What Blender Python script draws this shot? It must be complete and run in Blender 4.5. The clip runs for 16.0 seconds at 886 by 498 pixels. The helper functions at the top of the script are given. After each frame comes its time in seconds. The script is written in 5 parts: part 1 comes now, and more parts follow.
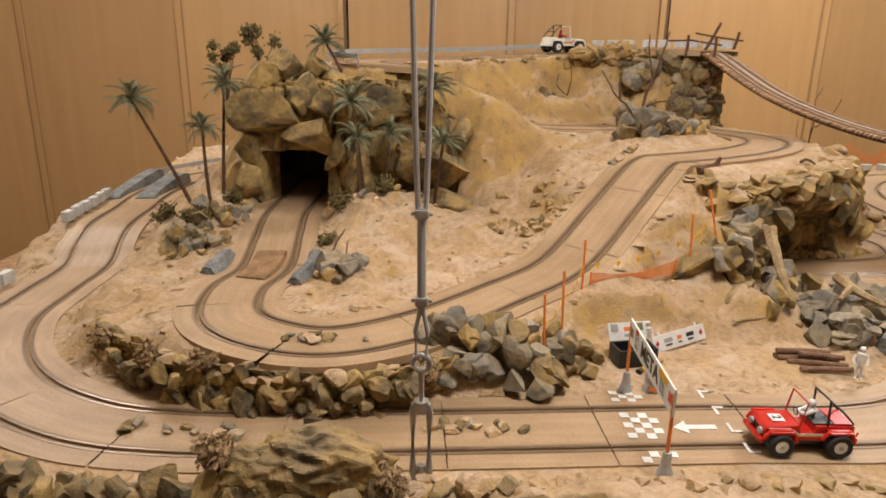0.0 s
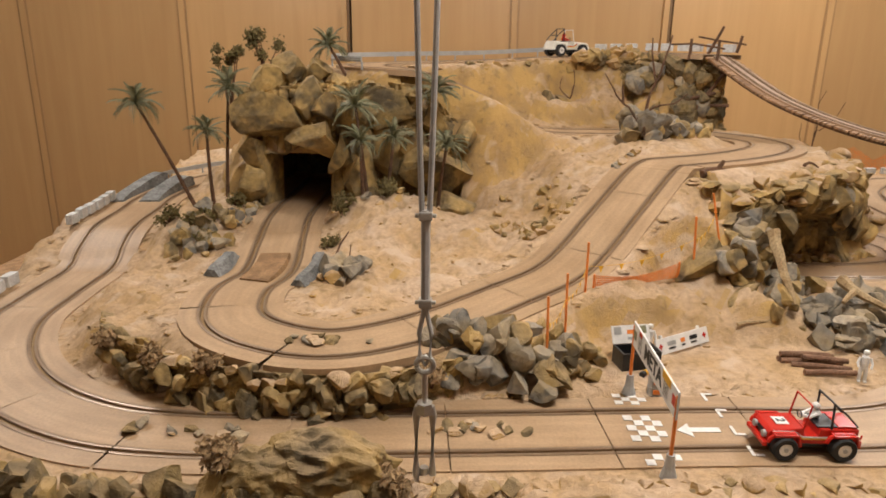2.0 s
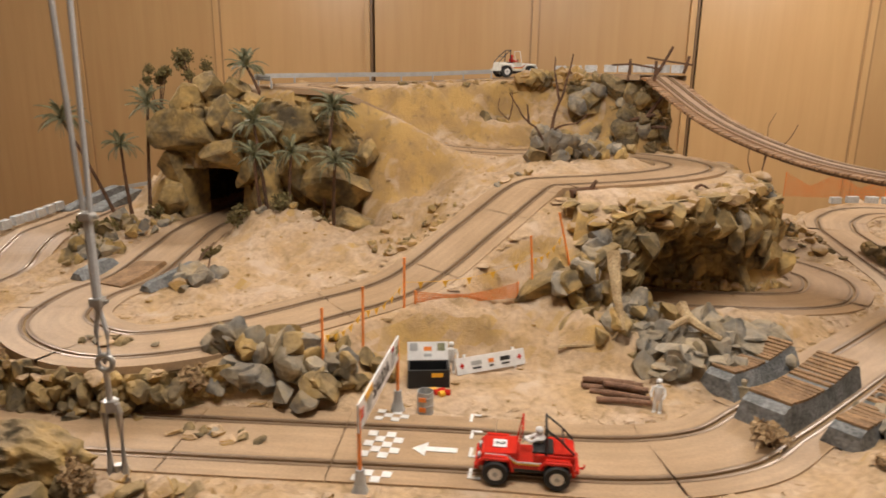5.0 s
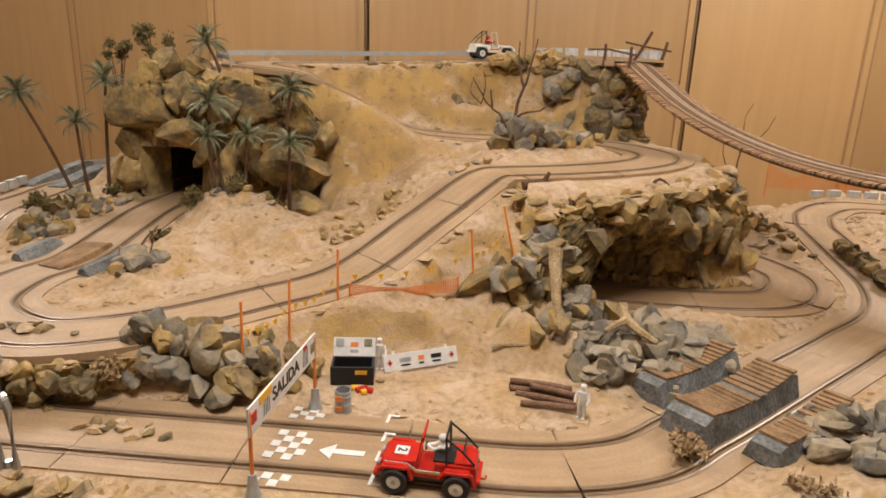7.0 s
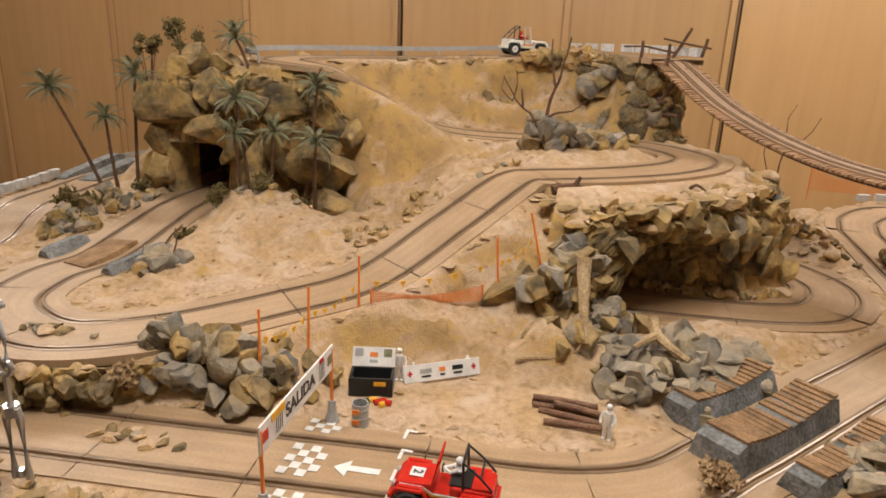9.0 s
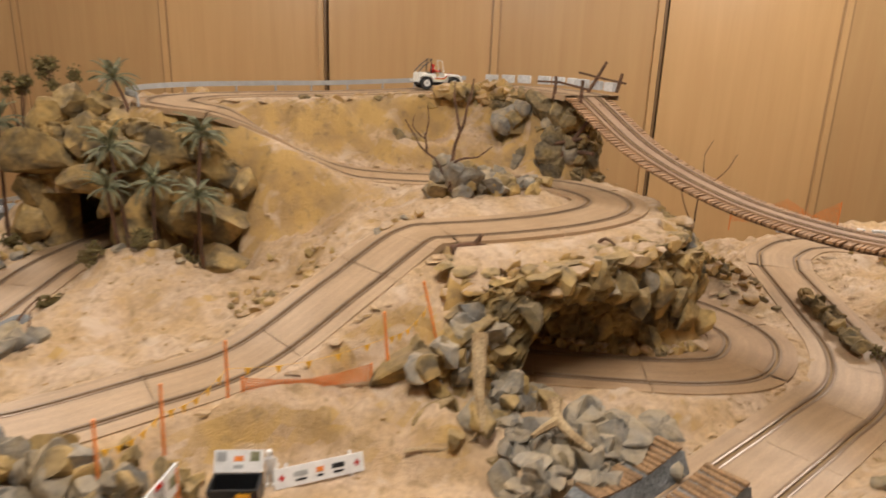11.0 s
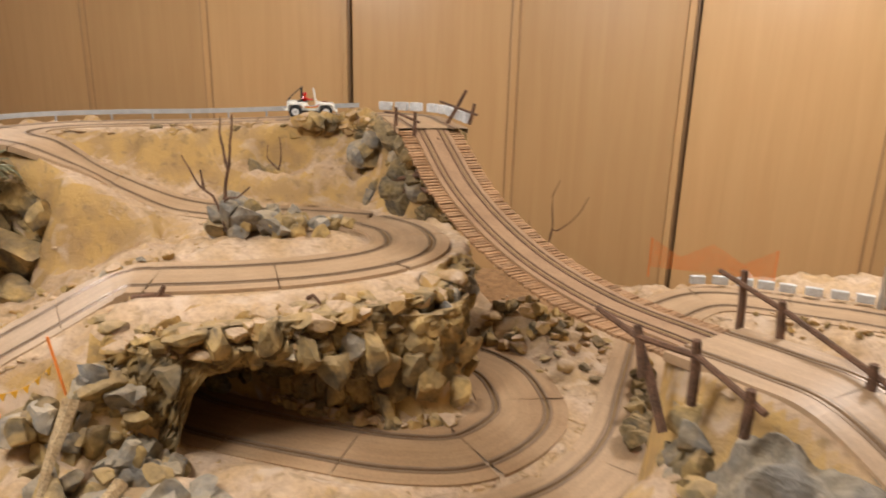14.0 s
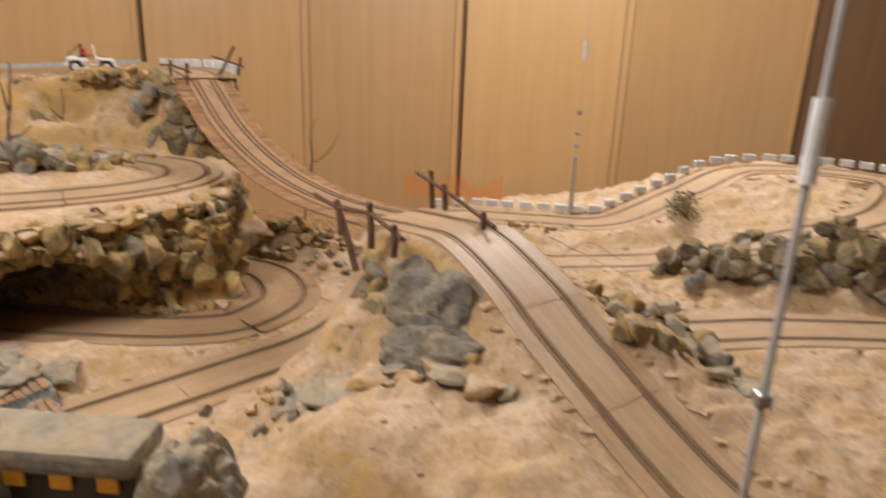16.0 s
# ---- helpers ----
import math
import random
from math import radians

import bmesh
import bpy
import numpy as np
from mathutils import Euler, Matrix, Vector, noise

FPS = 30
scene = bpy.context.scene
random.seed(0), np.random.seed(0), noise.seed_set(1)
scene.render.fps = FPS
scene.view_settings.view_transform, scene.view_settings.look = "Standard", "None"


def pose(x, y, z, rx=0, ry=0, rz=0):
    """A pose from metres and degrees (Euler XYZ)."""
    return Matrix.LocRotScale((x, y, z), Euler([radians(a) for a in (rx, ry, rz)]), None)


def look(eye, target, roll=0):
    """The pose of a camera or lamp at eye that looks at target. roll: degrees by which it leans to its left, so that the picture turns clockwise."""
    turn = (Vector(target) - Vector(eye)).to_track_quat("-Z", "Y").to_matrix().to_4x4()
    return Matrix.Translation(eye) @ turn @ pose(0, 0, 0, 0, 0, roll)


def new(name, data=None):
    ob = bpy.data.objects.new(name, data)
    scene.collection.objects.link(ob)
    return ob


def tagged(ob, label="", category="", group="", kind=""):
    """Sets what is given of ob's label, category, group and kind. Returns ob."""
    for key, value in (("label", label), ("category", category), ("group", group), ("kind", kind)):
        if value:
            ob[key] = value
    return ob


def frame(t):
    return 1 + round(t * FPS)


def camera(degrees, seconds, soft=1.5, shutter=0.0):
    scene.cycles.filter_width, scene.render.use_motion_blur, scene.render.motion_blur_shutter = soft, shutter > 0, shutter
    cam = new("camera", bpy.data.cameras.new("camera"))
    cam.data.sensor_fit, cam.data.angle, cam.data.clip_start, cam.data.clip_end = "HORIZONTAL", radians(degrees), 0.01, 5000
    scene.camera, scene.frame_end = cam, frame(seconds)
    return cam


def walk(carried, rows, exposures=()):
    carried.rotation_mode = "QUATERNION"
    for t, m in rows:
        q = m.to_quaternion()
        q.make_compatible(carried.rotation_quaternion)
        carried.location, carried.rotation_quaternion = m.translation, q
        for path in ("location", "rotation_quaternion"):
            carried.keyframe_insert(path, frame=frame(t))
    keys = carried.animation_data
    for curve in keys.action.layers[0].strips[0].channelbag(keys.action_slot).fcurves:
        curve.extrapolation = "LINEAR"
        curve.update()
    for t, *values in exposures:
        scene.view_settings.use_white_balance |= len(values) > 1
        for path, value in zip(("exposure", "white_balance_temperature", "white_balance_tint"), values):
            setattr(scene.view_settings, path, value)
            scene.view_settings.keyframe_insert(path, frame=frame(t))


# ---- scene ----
cam = camera(66.1, 16.0, soft=1.7, shutter=0.5)
PATH = [
    (0, (0.033, 0.062, 0.445), (-0.007, 1.973, -0.143), 0.8),
    (0.5, (0.036, 0.059, 0.449), (-0.002, 1.969, -0.142), 0.6),
    (1, (0.034, 0.058, 0.448), (-0.003, 1.97, -0.139), 0.8),
    (1.5, (0.032, 0.061, 0.445), (-0.009, 1.974, -0.136), 0.8),
    (2, (0.032, 0.06, 0.444), (-0.016, 1.974, -0.134), 0.8),
    (2.5, (0.039, 0.063, 0.445), (-0.032, 1.98, -0.121), 1.1),
    (3, (0.051, 0.069, 0.444), (-0.055, 1.983, -0.125), 1.1),
    (3.5, (0.116, 0.076, 0.445), (-0.007, 1.995, -0.106), 0.6),
    (4, (0.239, 0.094, 0.438), (0.049, 2.009, -0.106), 0.3),
    (4.5, (0.353, 0.095, 0.428), (0.119, 2.003, -0.125), 0.9),
    (5, (0.438, 0.09, 0.431), (0.151, 2.003, -0.077), 0.7),
    (5.2, (0.468, 0.093, 0.434), (0.182, 2.002, -0.088), 1.1),
    (7.3, (0.544, 0.151, 0.456), (0.232, 2.036, -0.135), 2.3),
    (7.5, (0.548, 0.157, 0.459), (0.22, 2.037, -0.14), 2.2),
    (8, (0.55, 0.168, 0.465), (0.192, 2.046, -0.123), 1.7),
    (8.2, (0.549, 0.172, 0.466), (0.167, 2.045, -0.123), 1.4),
    (10.3, (0.537, 0.209, 0.497), (0.188, 2.072, -0.141), 4.0),
    (10.5, (0.54, 0.236, 0.507), (0.228, 2.108, -0.123), 3.4),
    (11, (0.607, 0.315, 0.527), (0.359, 2.214, -0.048), 2.1),
    (11.5, (0.708, 0.452, 0.54), (0.456, 2.348, -0.047), 3.4),
    (12, (0.795, 0.528, 0.545), (0.393, 2.388, -0.071), 2.8),
    (12.5, (0.923, 0.587, 0.566), (0.314, 2.396, -0.03), 3.7),
    (13, (1.05, 0.616, 0.579), (0.364, 2.41, 0.022), 3.3),
    (13.5, (1.156, 0.62, 0.587), (0.456, 2.412, 0.038), 1.9),
    (14, (1.23, 0.59, 0.582), (0.614, 2.409, 0.027), 1.4),
    (14.5, (1.27, 0.502, 0.578), (0.795, 2.37, 0.043), 1.5),
    (15, (1.319, 0.379, 0.584), (0.914, 2.265, 0.056), 1.5),
    (15.5, (1.4, 0.322, 0.587), (1.074, 2.221, 0.05), 1.5),
    (16, (1.457, 0.276, 0.559), (1.332, 2.176, -0.051), 2.2),
]
# the camera's own brightness and white balance
METER = [(0, .0, 6400, 10), (8, .0, 6400, 10), (11, .0, 6350, 10), (12.5, .10, 6250, 10), (13, .18, 6200, 10), (15, .18, 6100, 10), (16, .14, 6050, 10)]
walk(cam, [(t, look(eye, target, roll)) for t, eye, target, roll in PATH], METER)

# ---- light ----
world = bpy.data.worlds.new("room_air")
scene.world = world
world.use_nodes = True
world.node_tree.nodes["Background"].inputs[0].default_value = (1.0, 0.82, 0.62, 1)
world.node_tree.nodes["Background"].inputs[1].default_value = 0.03


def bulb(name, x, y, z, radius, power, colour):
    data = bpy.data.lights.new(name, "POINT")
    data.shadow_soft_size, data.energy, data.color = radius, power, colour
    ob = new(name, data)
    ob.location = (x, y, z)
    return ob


# unseen lights: the third matches the wardrobe highlight, the other two are added fill
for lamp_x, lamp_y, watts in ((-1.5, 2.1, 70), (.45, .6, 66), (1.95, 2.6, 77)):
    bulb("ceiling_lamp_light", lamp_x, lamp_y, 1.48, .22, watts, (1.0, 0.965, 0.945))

# ---- materials ----


def material(name, colour, rough=0.8, metal=0.0, vary=0.25, scale=30.0, fine=220.0, bump=0.3, tint=None, spec=0.4):
    """A two-scale procedural surface: broad stains between colour and tint, fine grain, relief."""
    m = bpy.data.materials.new(name)
    m.use_nodes = True
    nt = m.node_tree
    n, l = nt.nodes, nt.links
    b = n["Principled BSDF"]
    co = n.new("ShaderNodeNewGeometry")
    big, small = n.new("ShaderNodeTexNoise"), n.new("ShaderNodeTexNoise")
    big.inputs["Scale"].default_value, small.inputs["Scale"].default_value = scale, fine
    big.inputs["Detail"].default_value, small.inputs["Detail"].default_value = 5, 4
    for q in (big, small):
        l.new(co.outputs["Position"], q.inputs["Vector"])
    tint = tint or tuple(c * 0.6 for c in colour)
    ramp = n.new("ShaderNodeMapRange")
    ramp.inputs[1].default_value, ramp.inputs[2].default_value = 0.36, 0.66
    l.new(big.outputs[0], ramp.inputs[0])
    mix = n.new("ShaderNodeMix")
    mix.data_type = "RGBA"
    mix.inputs[6].default_value, mix.inputs[7].default_value = (*colour, 1), (*tint, 1)
    l.new(ramp.outputs[0], mix.inputs[0])
    grain = n.new("ShaderNodeMix")
    grain.data_type, grain.blend_type = "RGBA", "MULTIPLY"
    grain.inputs[0].default_value = vary
    gr = n.new("ShaderNodeMapRange")
    gr.inputs[1].default_value, gr.inputs[2].default_value = 0.3, 0.62
    gr.inputs[3].default_value, gr.inputs[4].default_value = 0.1, 1.25
    l.new(small.outputs[0], gr.inputs[0])
    l.new(mix.outputs[2], grain.inputs[6])
    l.new(gr.outputs[0], grain.inputs[7])
    l.new(grain.outputs[2], b.inputs["Base Color"])
    bp = n.new("ShaderNodeBump")
    bp.inputs["Strength"].default_value, bp.inputs["Distance"].default_value = bump, 0.004
    l.new(small.outputs[0], bp.inputs["Height"])
    l.new(bp.outputs[0], b.inputs["Normal"])
    b.inputs["Roughness"].default_value, b.inputs["Metallic"].default_value = rough, metal
    b.inputs["Specular IOR Level"].default_value = spec
    return m


def plain(name, colour, rough=0.5, metal=0.0):
    return material(name, colour, rough, metal, vary=0.12, scale=60, fine=500, bump=0.04, tint=tuple(c * 0.85 for c in colour))


def by_slope(m, colour, tint, lo=0.55, hi=0.9):
    """Paint steep ground in another earth colour, with a ragged limit."""
    nt = m.node_tree
    n, l = nt.nodes, nt.links
    b = n["Principled BSDF"]
    old = b.inputs["Base Color"].links[0].from_socket
    geo, sep, noi, add = n.new("ShaderNodeNewGeometry"), n.new("ShaderNodeSeparateXYZ"), n.new("ShaderNodeTexNoise"), n.new("ShaderNodeMath")
    l.new(geo.outputs["True Normal"], sep.inputs[0])
    noi.inputs["Scale"].default_value, noi.inputs["Detail"].default_value = 16, 6
    l.new(geo.outputs["Position"], noi.inputs["Vector"])
    add.operation = "MULTIPLY_ADD"
    l.new(noi.outputs[0], add.inputs[0])
    add.inputs[1].default_value = 0.55
    l.new(sep.outputs[2], add.inputs[2])
    rg = n.new("ShaderNodeMapRange")
    rg.inputs[1].default_value, rg.inputs[2].default_value = lo + 0.27, hi + 0.27
    l.new(add.outputs[0], rg.inputs[0])
    n2 = n.new("ShaderNodeTexNoise")
    n2.inputs["Scale"].default_value, n2.inputs["Detail"].default_value = 22, 5
    l.new(geo.outputs["Position"], n2.inputs["Vector"])
    r2 = n.new("ShaderNodeMapRange")
    r2.inputs[1].default_value, r2.inputs[2].default_value = 0.42, 0.6
    l.new(n2.outputs[0], r2.inputs[0])
    cm = n.new("ShaderNodeMix")
    cm.data_type = "RGBA"
    cm.inputs[6].default_value, cm.inputs[7].default_value = (*colour, 1), (*tint, 1)
    l.new(r2.outputs[0], cm.inputs[0])
    mx = n.new("ShaderNodeMix")
    mx.data_type = "RGBA"
    l.new(rg.outputs[0], mx.inputs[0])
    l.new(cm.outputs[2], mx.inputs[6])
    l.new(old, mx.inputs[7])
    l.new(mx.outputs[2], b.inputs["Base Color"])
    return m


def wood_panel(name, colour, tint):
    """Veneer with upright grain, satin varnish."""
    m = bpy.data.materials.new(name)
    m.use_nodes = True
    nt = m.node_tree
    n, l = nt.nodes, nt.links
    b = n["Principled BSDF"]
    geo, mp, noi = n.new("ShaderNodeNewGeometry"), n.new("ShaderNodeMapping"), n.new("ShaderNodeTexNoise")
    mp.inputs["Scale"].default_value = (12, 12, 0.7)
    l.new(geo.outputs["Position"], mp.inputs[0])
    l.new(mp.outputs[0], noi.inputs["Vector"])
    noi.inputs["Scale"].default_value, noi.inputs["Detail"].default_value, noi.inputs["Distortion"].default_value = 1.6, 7, 0.6
    mix = n.new("ShaderNodeMix")
    mix.data_type = "RGBA"
    mix.inputs[6].default_value, mix.inputs[7].default_value = (*colour, 1), (*tint, 1)
    r = n.new("ShaderNodeMapRange")
    r.inputs[1].default_value, r.inputs[2].default_value = 0.3, 0.75
    l.new(noi.outputs[0], r.inputs[0])
    l.new(r.outputs[0], mix.inputs[0])
    info = n.new("ShaderNodeObjectInfo")
    hsv = n.new("ShaderNodeHueSaturation")
    rv = n.new("ShaderNodeMapRange")
    rv.inputs[3].default_value, rv.inputs[4].default_value = 0.9, 1.08
    l.new(info.outputs["Random"], rv.inputs[0])
    l.new(rv.outputs[0], hsv.inputs["Value"])
    l.new(mix.outputs[2], hsv.inputs["Color"])
    l.new(hsv.outputs[0], b.inputs["Base Color"])
    b.inputs["Roughness"].default_value = 0.34
    b.inputs["Specular IOR Level"].default_value = 0.45
    return m


def track_paint(name, colour=(0.43, 0.294, 0.172), tint=(0.355, 0.233, 0.128)):
    """Sand-painted track plastic; the UV's u is the offset from the middle in metres, so wear follows the lanes."""
    m = material(name, colour, 0.52, vary=0.14, scale=9, fine=260, bump=0.12, tint=tint, spec=0.35)
    nt = m.node_tree
    n, l = nt.nodes, nt.links
    b = n["Principled BSDF"]
    old = b.inputs["Base Color"].links[0].from_socket
    uv, sep = n.new("ShaderNodeUVMap"), n.new("ShaderNodeSeparateXYZ")
    l.new(uv.outputs[0], sep.inputs[0])
    ab, sub, ab2, rg, noi, mul, geo = (n.new("ShaderNodeMath"), n.new("ShaderNodeMath"), n.new("ShaderNodeMath"), n.new("ShaderNodeMapRange"),
                                       n.new("ShaderNodeTexNoise"), n.new("ShaderNodeMath"), n.new("ShaderNodeNewGeometry"))
    ab.operation = ab2.operation = "ABSOLUTE"
    sub.operation, sub.inputs[1].default_value = "SUBTRACT", SLOT
    mul.operation = "MULTIPLY"
    l.new(sep.outputs[0], ab.inputs[0])
    l.new(ab.outputs[0], sub.inputs[0])
    l.new(sub.outputs[0], ab2.inputs[0])
    l.new(ab2.outputs[0], rg.inputs[0])
    rg.inputs[1].default_value, rg.inputs[2].default_value, rg.inputs[3].default_value, rg.inputs[4].default_value = 0.0078, 0.0108, 0.7, 0.0
    l.new(geo.outputs["Position"], noi.inputs["Vector"])
    noi.inputs["Scale"].default_value = 12
    nr = n.new("ShaderNodeMapRange")
    nr.inputs[1].default_value, nr.inputs[2].default_value, nr.inputs[3].default_value = 0.3, 0.7, 0.45
    l.new(noi.outputs[0], nr.inputs[0])
    l.new(rg.outputs[0], mul.inputs[0])
    l.new(nr.outputs[0], mul.inputs[1])
    streak, smap, sr, sm = n.new("ShaderNodeTexNoise"), n.new("ShaderNodeMapping"), n.new("ShaderNodeMapRange"), n.new("ShaderNodeMix")
    smap.inputs["Scale"].default_value = (95, 5, 1)
    l.new(uv.outputs[0], smap.inputs[0])
    l.new(smap.outputs[0], streak.inputs["Vector"])
    streak.inputs["Scale"].default_value, streak.inputs["Detail"].default_value = 1.0, 5
    l.new(streak.outputs[0], sr.inputs[0])
    sr.inputs[1].default_value, sr.inputs[2].default_value, sr.inputs[3].default_value, sr.inputs[4].default_value = 0.3, 0.7, 0.87, 1.1
    sm.data_type, sm.blend_type = "RGBA", "MULTIPLY"
    sm.inputs[0].default_value = 1.0
    l.new(old, sm.inputs[6])
    l.new(sr.outputs[0], sm.inputs[7])
    old = sm.outputs[2]
    mx = n.new("ShaderNodeMix")
    mx.data_type = "RGBA"
    mx.inputs[7].default_value = (0.17, 0.105, 0.055, 1)
    l.new(mul.outputs[0], mx.inputs[0])
    l.new(old, mx.inputs[6])
    l.new(mx.outputs[2], b.inputs["Base Color"])
    return m


SLOT = 0.043
SAND = by_slope(material("sand", (0.53, 0.385, 0.255), 0.95, vary=0.2, scale=13, fine=110, bump=0.4, tint=(0.47, 0.315, 0.165), spec=0.1),
                (0.49, 0.315, 0.115), (0.40, 0.26, 0.115), 0.42, 0.74)


def lumpy(m, scale, height):
    """Add broad trowelled lumps to the relief of a plaster surface."""
    n, l = m.node_tree.nodes, m.node_tree.links
    b = n["Principled BSDF"]
    old = b.inputs["Normal"].links[0].from_socket
    geo, noi, cell, mul, bp = n.new("ShaderNodeNewGeometry"), n.new("ShaderNodeTexNoise"), n.new("ShaderNodeTexVoronoi"), n.new("ShaderNodeMath"), n.new("ShaderNodeBump")
    noi.inputs["Scale"].default_value, noi.inputs["Detail"].default_value, noi.inputs["Distortion"].default_value = scale, 6, .8
    cell.inputs["Scale"].default_value = scale * .55
    l.new(geo.outputs["Position"], noi.inputs["Vector"])
    l.new(noi.outputs[1], cell.inputs["Vector"])
    mul.operation = "MULTIPLY_ADD"
    mul.inputs[1].default_value = .35
    l.new(cell.outputs["Distance"], mul.inputs[0])
    l.new(noi.outputs[0], mul.inputs[2])
    l.new(mul.outputs[0], bp.inputs["Height"])
    bp.inputs["Strength"].default_value, bp.inputs["Distance"].default_value = .55, height
    l.new(old, bp.inputs["Normal"])
    l.new(bp.outputs[0], b.inputs["Normal"])


lumpy(SAND, 34, .007)


def spotted(m, colour, scale, amount):
    """Scattered earthy spots of a darker colour."""
    n, l = m.node_tree.nodes, m.node_tree.links
    b = n["Principled BSDF"]
    old = b.inputs["Base Color"].links[0].from_socket
    geo, noi, rg, mx = n.new("ShaderNodeNewGeometry"), n.new("ShaderNodeTexNoise"), n.new("ShaderNodeMapRange"), n.new("ShaderNodeMix")
    noi.inputs["Scale"].default_value, noi.inputs["Detail"].default_value, noi.inputs["Distortion"].default_value = scale, 3, .5
    l.new(geo.outputs["Position"], noi.inputs["Vector"])
    l.new(noi.outputs[0], rg.inputs[0])
    rg.inputs[1].default_value, rg.inputs[2].default_value, rg.inputs[4].default_value = .58, .68, amount
    mx.data_type = "RGBA"
    mx.inputs[7].default_value = (*colour, 1)
    l.new(rg.outputs[0], mx.inputs[0])
    l.new(old, mx.inputs[6])
    l.new(mx.outputs[2], b.inputs["Base Color"])


spotted(SAND, (0.27, 0.185, 0.095), 52, .6)
spotted(SAND, (0.56, 0.43, 0.31), 17, .7)
TRACK = track_paint("track_paint")
BROWNTRACK = track_paint("brown_track_paint", (0.37, 0.24, 0.13), (0.30, 0.185, 0.095))
RAIL = plain("rail_metal", (0.25, 0.17, 0.105), 0.36, 0.3)
SLOTBED = plain("slot_sand", (0.31, 0.20, 0.09), 0.8)
ROCK = material("ochre_rock", (0.45, 0.305, 0.115), 0.9, vary=0.3, scale=22, fine=90, bump=0.7, tint=(0.15, 0.12, 0.075), spec=0.15)
GREY = material("grey_rock", (0.24, 0.225, 0.195), 0.9, vary=0.32, scale=26, fine=90, bump=0.7, tint=(0.34, 0.26, 0.15), spec=0.15)
SLATE = material("slate_rock", (0.20, 0.18, 0.15), 0.9, vary=0.35, scale=16, fine=70, bump=0.7, tint=(0.31, 0.25, 0.165), spec=0.15)
# colour of the dark stones, also used as shade inside cave and tunnel
DARKROCK_SHADE = material("dark_rock_and_shade", (0.15, 0.125, 0.085), 0.95, vary=0.5, scale=30, fine=130, bump=0.8, tint=(0.25, 0.18, 0.08), spec=0.1)
PLASTER = material("grey_plaster", (0.25, 0.25, 0.24), 0.85, vary=0.45, scale=35, fine=200, bump=0.6, tint=(0.14, 0.14, 0.13), spec=0.2)
PLANK = material("stained_plank", (0.33, 0.19, 0.085), 0.75, vary=0.4, scale=40, fine=300, bump=0.4, tint=(0.20, 0.11, 0.045))
DECKPAINT = material("bridge_deck_paint", (0.345, 0.21, 0.11), 0.6, vary=0.2, scale=20, fine=260, bump=0.15, tint=(0.28, 0.165, 0.085))
BRIDGEWOOD = material("bridge_wood", (0.42, 0.245, 0.12), 0.7, vary=0.35, scale=30, fine=300, bump=0.3, tint=(0.31, 0.165, 0.07))
BARK = material("bark", (0.17, 0.085, 0.045), 0.9, vary=0.5, scale=60, fine=400, bump=0.6, tint=(0.10, 0.055, 0.03))
DRIFT = material("driftwood", (0.48, 0.35, 0.19), 0.85, vary=0.45, scale=50, fine=300, bump=0.5, tint=(0.32, 0.21, 0.10))
FRONDG = material("frond_green", (0.18, 0.185, 0.095), 0.6, vary=0.3, scale=60, fine=400, bump=0.1, tint=(0.29, 0.27, 0.16))
BUSHG = material("bush_green", (0.145, 0.115, 0.035), 0.9, vary=0.5, scale=90, fine=500, bump=0.3, tint=(0.17, 0.12, 0.045))
DRYM = material("dry_moss", (0.46, 0.31, 0.16), 0.95, vary=0.5, scale=90, fine=500, bump=0.3, tint=(0.30, 0.19, 0.09))
LOGM = material("log_bark", (0.27, 0.15, 0.09), 0.85, vary=0.4, scale=60, fine=400, bump=0.5, tint=(0.18, 0.095, 0.055))
ORANGE = plain("orange_plastic", (0.85, 0.25, 0.045), 0.45)
YELLOW = plain("yellow_tape", (0.85, 0.45, 0.03), 0.5)
WHITE = plain("white_plastic", (0.78, 0.76, 0.72), 0.5)
CONCRETE = material("white_block", (0.62, 0.62, 0.60), 0.8, vary=0.3, scale=60, fine=300, bump=0.3, tint=(0.50, 0.49, 0.46))
GUARD = plain("guard_rail_grey", (0.42, 0.42, 0.40), 0.45, 0.2)
BLACK = plain("black_plastic_and_shade", (0.018, 0.018, 0.018), 0.4)
RUBBER = plain("tyre_rubber", (0.022, 0.021, 0.02), 0.75)
REDP = plain("red_plastic", (0.55, 0.022, 0.012), 0.25)
CARWHITE = plain("car_white", (0.80, 0.77, 0.68), 0.25)
STEEL = plain("steel", (0.55, 0.54, 0.51), 0.35, 0.8)
CABLE = plain("cable_grey", (0.46, 0.44, 0.41), 0.5, 0.0)
WALLWOOD = wood_panel("wardrobe_veneer", (0.60, 0.375, 0.165), (0.55, 0.33, 0.14))
SEAM = wood_panel("seam_veneer", (0.42, 0.25, 0.112), (0.37, 0.22, 0.097))
# wardrobe veneer coloured darker for the end door in shadow
SHADEWOOD = wood_panel("shaded_door_veneer", (0.20, 0.11, 0.05), (0.16, 0.085, 0.037))
DARKWOOD = wood_panel("wardrobe_edge", (0.24, 0.14, 0.065), (0.19, 0.11, 0.048))
WARMGREY = material("plain_wall", (0.62, 0.54, 0.42), 0.9, vary=0.1, scale=3, fine=200, bump=0.1, tint=(0.58, 0.50, 0.39))
FLOORM = wood_panel("floor_wood", (0.28, 0.15, 0.07), (0.20, 0.10, 0.045))



